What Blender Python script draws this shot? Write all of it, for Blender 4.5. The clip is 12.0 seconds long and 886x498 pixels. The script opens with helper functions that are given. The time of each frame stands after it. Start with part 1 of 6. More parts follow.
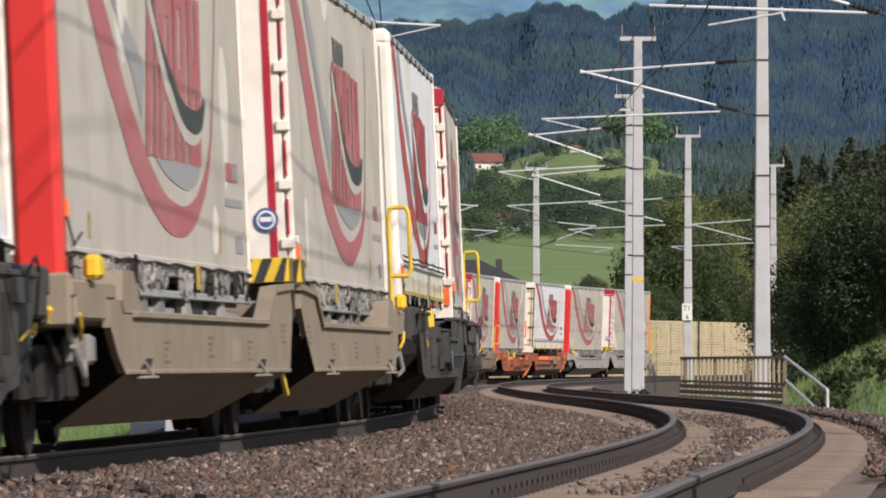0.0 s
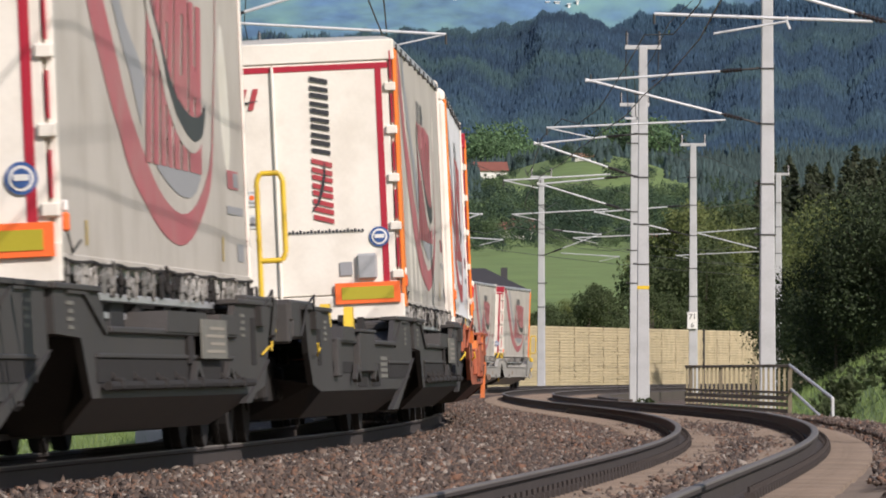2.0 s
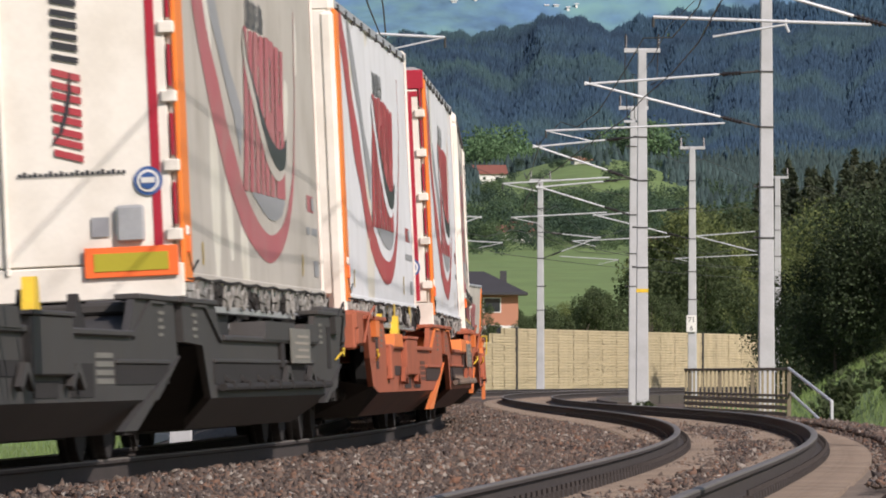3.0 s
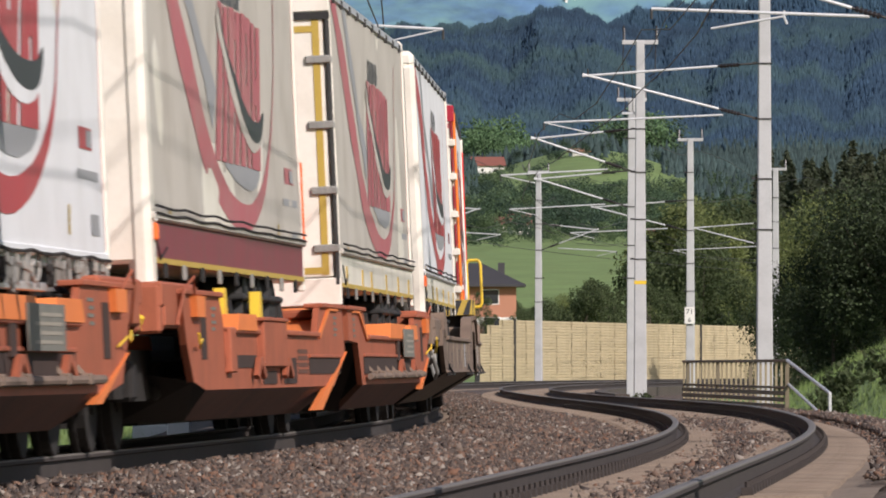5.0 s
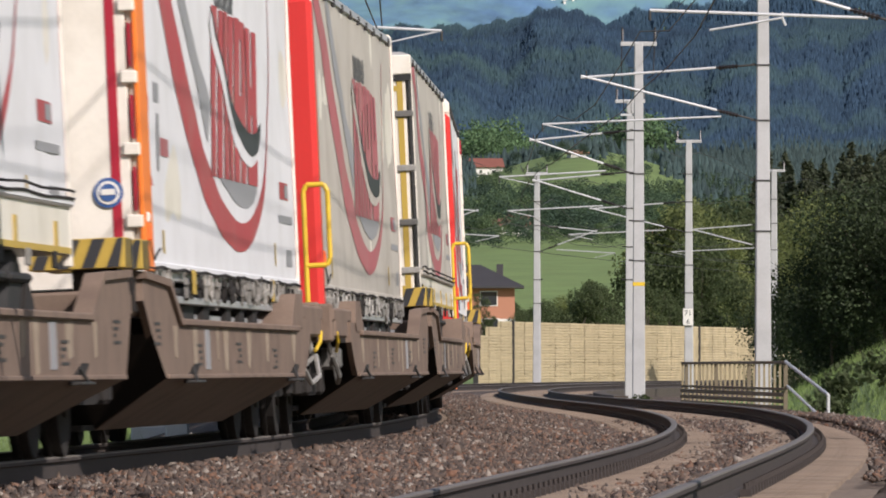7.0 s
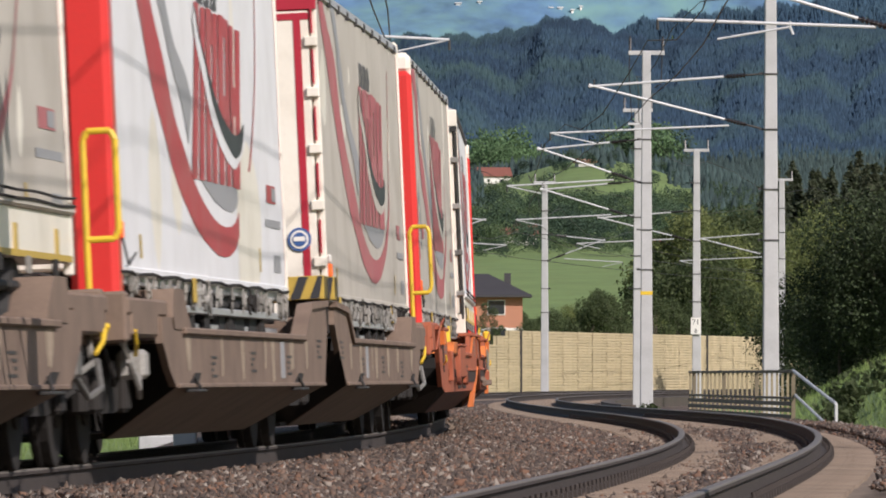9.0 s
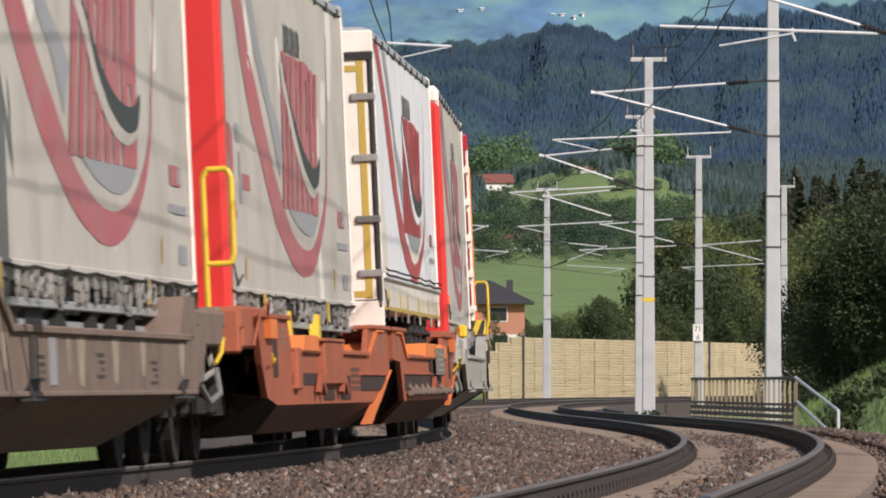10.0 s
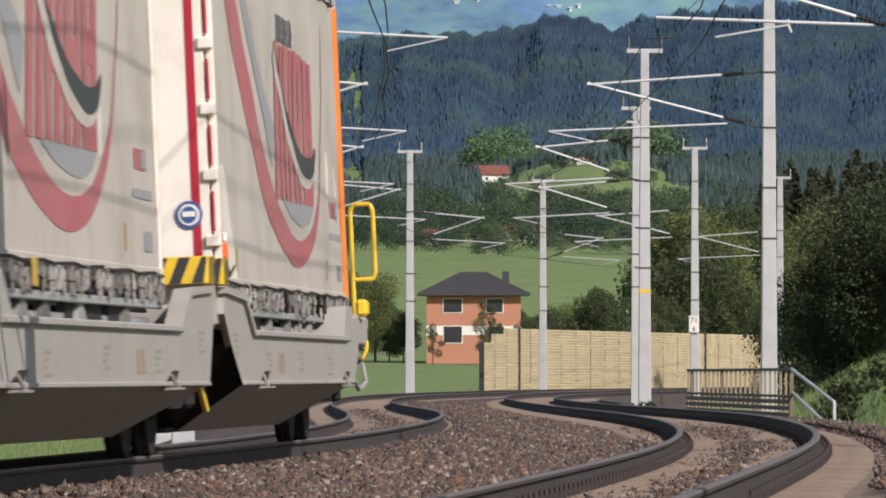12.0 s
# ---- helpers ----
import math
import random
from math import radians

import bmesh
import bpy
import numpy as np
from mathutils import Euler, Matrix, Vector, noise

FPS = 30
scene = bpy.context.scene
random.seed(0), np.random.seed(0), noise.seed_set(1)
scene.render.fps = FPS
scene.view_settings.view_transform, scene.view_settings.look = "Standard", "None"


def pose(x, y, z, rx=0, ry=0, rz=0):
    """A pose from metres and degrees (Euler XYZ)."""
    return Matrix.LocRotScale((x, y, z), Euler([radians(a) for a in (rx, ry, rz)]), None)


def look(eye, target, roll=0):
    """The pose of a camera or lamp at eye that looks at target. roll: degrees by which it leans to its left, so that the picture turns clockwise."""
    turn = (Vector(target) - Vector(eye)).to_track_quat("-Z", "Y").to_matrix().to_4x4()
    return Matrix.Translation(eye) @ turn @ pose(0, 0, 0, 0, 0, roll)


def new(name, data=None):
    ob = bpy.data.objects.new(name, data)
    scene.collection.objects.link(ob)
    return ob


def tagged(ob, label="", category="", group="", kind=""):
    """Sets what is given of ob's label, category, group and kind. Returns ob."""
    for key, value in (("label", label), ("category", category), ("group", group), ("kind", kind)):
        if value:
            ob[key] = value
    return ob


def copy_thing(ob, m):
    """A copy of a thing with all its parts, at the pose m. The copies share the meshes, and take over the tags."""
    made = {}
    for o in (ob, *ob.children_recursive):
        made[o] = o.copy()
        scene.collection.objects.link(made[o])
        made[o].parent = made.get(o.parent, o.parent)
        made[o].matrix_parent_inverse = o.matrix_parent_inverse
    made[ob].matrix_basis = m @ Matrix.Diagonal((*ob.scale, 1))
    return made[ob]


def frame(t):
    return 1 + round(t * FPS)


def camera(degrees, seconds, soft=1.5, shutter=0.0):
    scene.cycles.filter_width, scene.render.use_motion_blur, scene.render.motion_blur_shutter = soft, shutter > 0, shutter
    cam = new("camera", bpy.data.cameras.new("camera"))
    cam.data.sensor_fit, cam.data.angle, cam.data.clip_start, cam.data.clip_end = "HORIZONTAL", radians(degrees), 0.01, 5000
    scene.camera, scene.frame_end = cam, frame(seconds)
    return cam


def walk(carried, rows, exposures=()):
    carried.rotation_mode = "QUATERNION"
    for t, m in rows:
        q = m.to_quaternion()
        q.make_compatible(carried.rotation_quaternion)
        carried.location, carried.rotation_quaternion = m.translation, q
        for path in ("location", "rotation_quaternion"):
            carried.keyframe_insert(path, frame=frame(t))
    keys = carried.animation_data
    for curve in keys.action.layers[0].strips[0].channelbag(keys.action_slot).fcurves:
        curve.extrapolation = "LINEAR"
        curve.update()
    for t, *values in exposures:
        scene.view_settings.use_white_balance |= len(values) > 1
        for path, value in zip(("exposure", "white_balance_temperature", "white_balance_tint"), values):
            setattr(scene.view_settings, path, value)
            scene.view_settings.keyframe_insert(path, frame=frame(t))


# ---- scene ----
from functools import lru_cache

# ---- camera: a long lens on a low stand beside the outer track, drifting slightly ----
LENS = 2 * math.degrees(math.atan(784 / 14729.0))
EYE_H = 0.6725
cam = camera(LENS, 12.0, soft=1.9, shutter=0.25)
DRIFT = [(0.0, -12.1, -21.5), (0.5, -10.4, -19.2), (1.0, -6.4, -15.5), (1.5, -3.2, -12.3), (2.0, -2.8, -6.4),
         (2.5, -2.6, -2.2), (3.0, -4.4, -0.8), (3.6, -6.2, -5.0), (4.4, -7.6, -12.5), (5.0, -7.8, -15.3),
         (5.5, -7.9, -15.2), (6.0, -9.4, -14.4), (6.5, -12.3, -16.2), (7.0, -10.5, -12.6), (7.6, -6.5, -8.2),
         (8.3, -1.5, -3.0), (9.0, 3.2, 3.4), (9.5, 6.4, 12.0), (10.0, 7.0, 15.2), (10.5, 2.5, 11.2),
         (11.0, 0.2, 5.0), (11.5, -1.6, 2.8), (12.0, 0.0, 0.0)]
PX = 1 / 14729.0                      # radians for one step of drift
PITCH = math.atan((662.7 - 441) * PX)


def aim(dx, dy):
    return pose(0, 0, EYE_H, 90 + math.degrees(PITCH + dy * PX), 0, math.degrees(dx * PX))


walk(cam, [(t, aim(dx, dy)) for t, dx, dy in DRIFT], [(0.0, 0.0, 6230, 18), (12.0, 0.0, 6230, 18)])

# ---- sky, sun, exposure ----
SUN_AZ, SUN_EL = 38.0, 36.0           # degrees to the right of straight behind the camera, and up
world = bpy.data.worlds.new("sky")
scene.world = world
world.use_nodes = True
wn = world.node_tree
sky = wn.nodes.new("ShaderNodeTexSky")
sky.sky_type = "NISHITA"
sky.sun_disc = False
sky.sun_elevation = radians(SUN_EL)
sky.sun_rotation = radians(180 - SUN_AZ)
sky.air_density = 1.2
sky.dust_density = 1.5
wn.nodes["Background"].inputs["Strength"].default_value = 0.085
wn.links.new(sky.outputs["Color"], wn.nodes["Background"].inputs["Color"])
sun_data = bpy.data.lights.new("sun", "SUN")
sun_data.energy = 4.6
sun_data.angle = radians(0.5)
sun_data.color = (1.0, 0.93, 0.82)
sun = new("sun", sun_data)
ca, ea = radians(SUN_AZ), radians(SUN_EL)
TO_SUN = Vector((math.sin(ca) * math.cos(ea), -math.cos(ca) * math.cos(ea), math.sin(ea)))
sun.matrix_world = look(TO_SUN * 50, (0, 0, 0))

# ---- the line: two tracks on a reverse curve ----
KNOT_S = [0, 20, 40, 55, 70, 85, 100, 120, 150, 190, 250, 330, 440, 520, 700]
KNOT_K = [1.372, 0.362, -0.644, -1.132, -1.077, -0.942, -1.055, -0.746, 0.338, 0.314, 0.899, 1.121, 1.188, 0.5, 0.0]
CANT_S = [0, 100, 150, 190, 250, 320, 440, 560, 700]
CANT_V = [1, 1, 0.3, -0.2, -0.5, -0.8, -0.6, -0.3, 0]
CANT = 0.045
GAUGE = 1.5
SPACING = 4.736                       # between the two centre lines
START_X, START_Y, START_H = -5.2604, 25.0, 0.04838
LINE_S = np.arange(0, 640.1, 1.0)
_k = np.interp(LINE_S, KNOT_S, KNOT_K) / 1000
LINE_H = START_H + np.concatenate([[0], np.cumsum((_k[1:] + _k[:-1]) / 2)])
LINE_X = START_X + np.concatenate([[0], np.cumsum((np.sin(LINE_H[1:]) + np.sin(LINE_H[:-1])) / 2)])
LINE_Y = START_Y + np.concatenate([[0], np.cumsum((np.cos(LINE_H[1:]) + np.cos(LINE_H[:-1])) / 2)])


def line(s):
    """x, y, heading (to the right of +y) and lean of the inner track's centre line at s; straight before its start."""
    if s < 0:
        return START_X + s * math.sin(START_H), START_Y + s * math.cos(START_H), START_H, CANT
    return (float(np.interp(s, LINE_S, LINE_X)), float(np.interp(s, LINE_S, LINE_Y)),
            float(np.interp(s, LINE_S, LINE_H)), float(np.interp(s, CANT_S, CANT_V)) * CANT)


def on_line(s, lat, z=0.0, outer=0.0):
    """A place beside the line: lat metres to the right of the inner centre line, z above rail level, with the cant.
    outer: 0 for the inner track's plane, 1 for the outer track's, between them blended."""
    x, y, h, a = line(s)
    k = float(outer)
    l = lat - z * math.sin(a)
    zz = (lat - k * SPACING + GAUGE / 2) * math.sin(a) + z * math.cos(a)
    return Vector((x + l * math.cos(h), y - l * math.sin(h), zz))


def beside(y, lat):
    """Plan position at distance y, lat metres right of the inner centre line."""
    s = float(np.interp(y, LINE_Y, LINE_S))
    return on_line(s, lat), s


def ride(s):
    """Pose of a vehicle whose near end stands at s."""
    x0, y0, _, a0 = line(s + 1.5)
    x1, y1, _, a1 = line(s + 14.0)
    h = math.atan2(x1 - x0, y1 - y0)
    a = (a0 + a1) / 2
    bx, by = x0 - 1.5 * math.sin(h), y0 - 1.5 * math.cos(h)
    return (Matrix.Translation((bx, by, GAUGE / 2 * math.sin(a))) @ Matrix.Rotation(-h, 4, "Z") @ Matrix.Rotation(-a, 4, "Y"))


# ---- materials ----
def mat(name, color, rough=0.6, metal=0.0, vary=0.12, scale=3.0, fine=40.0, bump=0.15, bump_dist=0.01, dirt=None,
        dirt_amount=0.4, spot=0.0, rand=0.0, coat=0.0, island=False):
    m = bpy.data.materials.new(name)
    m.use_nodes = True
    nt = m.node_tree
    n, l = nt.nodes, nt.links
    b = n["Principled BSDF"]
    b.inputs["Roughness"].default_value = rough
    b.inputs["Metallic"].default_value = metal
    b.inputs["Coat Weight"].default_value = coat
    tc = n.new("ShaderNodeTexCoord")
    big = n.new("ShaderNodeTexNoise")
    big.inputs["Scale"].default_value = scale
    big.inputs["Detail"].default_value = 5
    small = n.new("ShaderNodeTexNoise")
    small.inputs["Scale"].default_value = fine
    small.inputs["Detail"].default_value = 3
    for t in (big, small):
        l.new(tc.outputs["Object"], t.inputs["Vector"])
    mix = n.new("ShaderNodeMix")
    mix.data_type = "FLOAT"
    mix.inputs["Factor"].default_value = 0.45
    l.new(big.outputs["Fac"], mix.inputs["A"])
    l.new(small.outputs["Fac"], mix.inputs["B"])
    mr = n.new("ShaderNodeMapRange")
    mr.inputs["From Min"].default_value, mr.inputs["From Max"].default_value = 0.3, 0.7
    mr.inputs["To Min"].default_value, mr.inputs["To Max"].default_value = 1 - vary, 1 + vary
    l.new(mix.outputs["Result"], mr.inputs["Value"])
    value = mr.outputs["Result"]
    if rand:
        info = n.new("ShaderNodeNewGeometry" if island else "ShaderNodeObjectInfo")
        rr = n.new("ShaderNodeMapRange")
        rr.inputs["To Min"].default_value, rr.inputs["To Max"].default_value = 1 - rand, 1 + rand
        l.new(info.outputs["Random Per Island" if island else "Random"], rr.inputs["Value"])
        mul = n.new("ShaderNodeMath")
        mul.operation = "MULTIPLY"
        l.new(value, mul.inputs[0])
        l.new(rr.outputs["Result"], mul.inputs[1])
        value = mul.outputs["Value"]
    hsv = n.new("ShaderNodeHueSaturation")
    hsv.inputs["Color"].default_value = (*color, 1)
    l.new(value, hsv.inputs["Value"])
    out = hsv.outputs["Color"]
    if dirt:
        dn = n.new("ShaderNodeTexNoise")
        dn.inputs["Scale"].default_value = scale * 2.3
        dn.inputs["Detail"].default_value = 8
        l.new(tc.outputs["Object"], dn.inputs["Vector"])
        dr = n.new("ShaderNodeMapRange")
        dr.inputs["From Min"].default_value, dr.inputs["From Max"].default_value = 0.45 - spot * 0.1, 0.75
        dr.inputs["To Max"].default_value = dirt_amount
        l.new(dn.outputs["Fac"], dr.inputs["Value"])
        dm = n.new("ShaderNodeMix")
        dm.data_type = "RGBA"
        l.new(dr.outputs["Result"], dm.inputs["Factor"])
        l.new(out, dm.inputs["A"])
        dm.inputs["B"].default_value = (*dirt, 1)
        out = dm.outputs["Result"]
    l.new(out, b.inputs["Base Color"])
    if bump:
        bp = n.new("ShaderNodeBump")
        bp.inputs["Strength"].default_value = bump
        bp.inputs["Distance"].default_value = bump_dist
        l.new(small.outputs["Fac"], bp.inputs["Height"])
        l.new(bp.outputs["Normal"], b.inputs["Normal"])
    return m


def stone_mat(name):
    """Mixed crushed stone: dark basalt brown, rust, buff and pale grey by piece."""
    m = mat(name, (0.11, 0.08, 0.062), 0.9, 0, 0.25, 8, 60, 0.3)
    n, l = m.node_tree.nodes, m.node_tree.links
    geo = n.new("ShaderNodeNewGeometry")
    ramp = n.new("ShaderNodeValToRGB")
    stops = ((0.0, (0.050, 0.038, 0.032)), (0.35, (0.085, 0.062, 0.050)), (0.6, (0.125, 0.088, 0.066)), (0.78, (0.165, 0.085, 0.052)),
             (0.9, (0.17, 0.14, 0.115)), (1.0, (0.30, 0.26, 0.22)))
    while len(ramp.color_ramp.elements) < len(stops):
        ramp.color_ramp.elements.new(0.5)
    for e, (p, c) in zip(ramp.color_ramp.elements, stops):
        e.position, e.color = p, (*c, 1)
    l.new(geo.outputs["Random Per Island"], ramp.inputs["Fac"])
    l.new(ramp.outputs["Color"], n["Hue/Saturation/Value"].inputs["Color"])
    return m


def leafy(m, share):
    """Let part of the light through the leaves."""
    n, l = m.node_tree.nodes, m.node_tree.links
    b, out = n["Principled BSDF"], n["Material Output"]
    tr = n.new("ShaderNodeBsdfTranslucent")
    mx = n.new("ShaderNodeMixShader")
    mx.inputs["Fac"].default_value = share
    l.new(b.inputs["Base Color"].links[0].from_socket, tr.inputs["Color"])
    l.new(b.outputs["BSDF"], mx.inputs[1])
    l.new(tr.outputs["BSDF"], mx.inputs[2])
    l.new(mx.outputs["Shader"], out.inputs["Surface"])
    return m


GRIME = (0.09, 0.075, 0.06)
M = {}
M["rail_side"] = mat("rusty_rail_steel", (0.042, 0.033, 0.029), 0.85, 0.0, 0.25, 2, 60, 0.3)
M["rail_head"] = mat("worn_rail_head", (0.145, 0.130, 0.115), 0.6, 0.0, 0.15, 1, 80, 0.1)
M["sleeper"] = mat("weathered_concrete_sleeper", (0.235, 0.18, 0.135), 0.9, 0, 0.25, 2.5, 50, 0.4, dirt=(0.16, 0.11, 0.08), rand=0.15)
M["bed"] = mat("ballast_fines", (0.085, 0.062, 0.051), 0.95, 0, 0.45, 1.5, 22, 1.0, 0.05)
M["fines"] = mat("sandy_fines", (0.20, 0.152, 0.112), 0.95, 0, 0.3, 1.5, 30, 0.8, 0.02, dirt=(0.12, 0.09, 0.07))
M["stone"] = stone_mat("mixed_ballast_stone")
M["concrete"] = mat("pale_concrete_mast", (0.46, 0.46, 0.46), 0.85, 0, 0.1, 0.8, 30, 0.2, dirt=(0.25, 0.24, 0.23), dirt_amount=0.3)
M["steel"] = mat("galvanised_steel", (0.58, 0.585, 0.59), 0.5, 0.25, 0.12, 4, 60, 0.1)
M["dark_steel"] = mat("dark_steel", (0.05, 0.048, 0.046), 0.6, 0.3, 0.2, 3, 50, 0.1)
M["insulator"] = mat("dark_insulator", (0.020, 0.015, 0.014), 0.35, 0, 0.1, 5, 40, 0)
M["wire"] = mat("contact_wire", (0.06, 0.055, 0.05), 0.6, 0.4, 0.1, 5, 40, 0)
M["grass"] = mat("meadow_grass", (0.145, 0.215, 0.062), 0.9, 0, 0.3, 0.12, 2.0, 0.4, 0.1, dirt=(0.16, 0.17, 0.05), dirt_amount=0.5)
M["white_cloth"] = mat("white_curtain_cloth", (0.74, 0.74, 0.75), 0.55, 0, 0.05, 0.7, 60, 0.1, dirt=(0.42, 0.40, 0.37), dirt_amount=0.25)
M["grey_cloth"] = mat("road_grimed_curtain_cloth", (0.50, 0.462, 0.405), 0.6, 0, 0.09, 0.6, 60, 0.1, dirt=(0.31, 0.27, 0.22), dirt_amount=0.55)
M["red_print"] = mat("red_print", (0.42, 0.05, 0.06), 0.5, 0, 0.08, 0.8, 40, 0.05, dirt=(0.35, 0.18, 0.16), dirt_amount=0.4)
M["faded_red"] = mat("sun_faded_red_print", (0.42, 0.115, 0.13), 0.55, 0, 0.08, 0.8, 40, 0.05, dirt=(0.36, 0.24, 0.21), dirt_amount=0.5)
M["stencil"] = mat("worn_stencil_paint", (0.30, 0.27, 0.22), 0.7, 0, 0.1, 3, 40, 0)
M["grey_print"] = mat("grey_print", (0.30, 0.30, 0.31), 0.55, 0, 0.08, 0.8, 40, 0.05)
M["lettering_grey"] = mat("dark_grey_print", (0.11, 0.11, 0.115), 0.55, 0, 0.08, 0.8, 40, 0)
M["black_print"] = mat("black_print", (0.035, 0.036, 0.04), 0.5, 0, 0.08, 0.8, 40, 0)
M["white_panel"] = mat("white_coated_panel", (0.84, 0.785, 0.69), 0.4, 0, 0.05, 0.8, 30, 0.03, dirt=(0.46, 0.39, 0.29), dirt_amount=0.4, coat=0.1)
M["red_panel"] = mat("red_painted_steel", (0.62, 0.035, 0.03), 0.35, 0, 0.06, 1, 30, 0.03, coat=0.2)
M["crimson"] = mat("crimson_door_rim", (0.40, 0.02, 0.04), 0.4, 0, 0.06, 1, 30, 0)
M["maroon"] = mat("maroon_side_rail", (0.22, 0.03, 0.05), 0.45, 0, 0.1, 1, 30, 0.05, dirt=GRIME)
M["orange_edge"] = mat("orange_edge_band", (0.85, 0.22, 0.03), 0.5, 0, 0.06, 1, 30, 0)
M["blue_print"] = mat("blue_sticker", (0.04, 0.10, 0.28), 0.5, 0, 0.05, 4, 30, 0)
M["faint_sticker"] = mat("pale_grey_sticker", (0.62, 0.62, 0.61), 0.5, 0, 0.04, 3, 30, 0)
M["alu"] = mat("grey_aluminium_edge", (0.5, 0.5, 0.5), 0.45, 0.5, 0.1, 2, 30, 0.05)
M["yellow"] = mat("yellow_paint", (0.75, 0.50, 0.03), 0.45, 0, 0.08, 3, 40, 0.05, dirt=(0.3, 0.2, 0.06), dirt_amount=0.3)
M["ochre_band"] = mat("ochre_reflective_band", (0.48, 0.33, 0.06), 0.5, 0, 0.08, 3, 40, 0)
M["black"] = mat("black_rubber", (0.022, 0.021, 0.02), 0.75, 0, 0.15, 3, 40, 0.1)
M["strap"] = mat("grey_webbing_and_buckles", (0.25, 0.24, 0.22), 0.6, 0.2, 0.25, 5, 40, 0.1, rand=0.45)
M["pale_strap"] = mat("pale_worn_webbing", (0.25, 0.235, 0.21), 0.6, 0.1, 0.2, 5, 40, 0.1, rand=0.3)
# soot on running gear; also shade painted on cheeks, recesses and behind straps
M["under"] = mat("sooty_gear_and_shade", (0.020, 0.017, 0.015), 0.85, 0.1, 0.25, 4, 40, 0.2)
M["orange_mark"] = mat("orange_marker", (0.9, 0.16, 0.03), 0.5, 0, 0.05, 3, 40, 0)
M["lime_plate"] = mat("amber_reflective_plate", (0.42, 0.36, 0.03), 0.35, 0, 0.05, 3, 40, 0)
M["dull_board"] = mat("weathered_grey_board", (0.17, 0.165, 0.14), 0.75, 0, 0.15, 4, 40, 0.05)
M["wagon_khaki"] = mat("dusty_khaki_wagon_paint", (0.265, 0.215, 0.155), 0.75, 0, 0.12, 0.9, 30, 0.1, dirt=(0.17, 0.12, 0.08), dirt_amount=0.5)
M["wagon_brown"] = mat("brake_dusted_brown_wagon_paint", (0.19, 0.135, 0.10), 0.8, 0, 0.15, 0.9, 30, 0.1, dirt=(0.10, 0.065, 0.05), dirt_amount=0.6)
M["dust_streak"] = mat("pale_dust_streak", (0.34, 0.275, 0.20), 0.85, 0, 0.2, 2.5, 40, 0, dirt=(0.20, 0.15, 0.11), dirt_amount=0.7)
M["wagon_grey"] = mat("fresh_grey_wagon_paint", (0.36, 0.345, 0.31), 0.6, 0, 0.06, 0.9, 30, 0.05, dirt=(0.25, 0.2, 0.15), dirt_amount=0.3)
M["wagon_dark"] = mat("charcoal_wagon_paint", (0.046, 0.042, 0.039), 0.65, 0, 0.2, 0.9, 30, 0.1, dirt=(0.05, 0.04, 0.03), dirt_amount=0.5)
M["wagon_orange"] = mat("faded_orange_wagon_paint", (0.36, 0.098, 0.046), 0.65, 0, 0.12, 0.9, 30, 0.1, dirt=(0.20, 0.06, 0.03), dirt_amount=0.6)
M["orange_dark"] = mat("dark_orange_paint", (0.135, 0.055, 0.034), 0.8, 0, 0.25, 0.9, 30, 0.1, dirt=(0.07, 0.04, 0.03), dirt_amount=0.7)
# dark brown painted as the shade inside flank recesses of orange wagons
M["deep_brown"] = mat("brown_recess_shade", (0.040, 0.022, 0.016), 0.9, 0, 0.25, 2, 30, 0.1)
M["orange_fresh"] = mat("bright_orange_ramp_paint", (0.72, 0.20, 0.05), 0.6, 0, 0.1, 1.5, 30, 0.05)
M["brown_kerb"] = mat("brown_stained_concrete", (0.075, 0.06, 0.048), 0.9, 0, 0.25, 1.2, 30, 0.3, dirt=(0.12, 0.10, 0.08), dirt_amount=0.5)
M["wall_board"] = mat("pale_timber_noise_board", (0.52, 0.435, 0.265), 0.85, 0, 0.16, 0.5, 14, 0.3, dirt=(0.34, 0.285, 0.16), dirt_amount=0.55, rand=0.07)
M["wood_rail"] = mat("brown_painted_railing", (0.17, 0.14, 0.09), 0.7, 0.1, 0.2, 2, 30, 0.1)
M["rail_bar"] = mat("ochre_painted_bar", (0.30, 0.25, 0.15), 0.6, 0.1, 0.2, 2, 30, 0.1)
M["bark"] = mat("bark", (0.10, 0.08, 0.06), 0.9, 0, 0.2, 3, 30, 0.4)
M["leaf_light"] = leafy(mat("light_deciduous_leaves", (0.195, 0.225, 0.078), 0.8, 0, 0.25, 0.3, 4, 0.2, rand=0.25, island=True), 0.5)
M["leaf_mid"] = leafy(mat("deciduous_leaves", (0.086, 0.112, 0.045), 0.8, 0, 0.25, 0.3, 4, 0.2, rand=0.28, island=True), 0.5)
M["leaf_beech"] = leafy(mat("fresh_beech_leaves", (0.110, 0.190, 0.082), 0.8, 0, 0.25, 0.05, 0.6, 0, rand=0.35, island=True), 0.3)
M["leaf_dark"] = leafy(mat("dark_leaves", (0.034, 0.052, 0.018), 0.75, 0, 0.3, 0.4, 4, 0.2, rand=0.5, island=True), 0.3)
# haze is put into these distant colours: bluer and paler than near growth
M["spruce"] = leafy(mat("haze_tinted_spruce", (0.064, 0.120, 0.190), 1.0, 0, 0.42, 0.004, 0.05, 0, dirt=(0.108, 0.192, 0.175), dirt_amount=1.0, rand=0.16, island=True), 0.5)
M["spruce_far"] = leafy(mat("haze_tinted_ridge_spruce", (0.064, 0.128, 0.205), 1.0, 0, 0.35, 0.008, 0.06, 0, dirt=(0.080, 0.155, 0.205), dirt_amount=0.7, rand=0.12, island=True), 0.5)
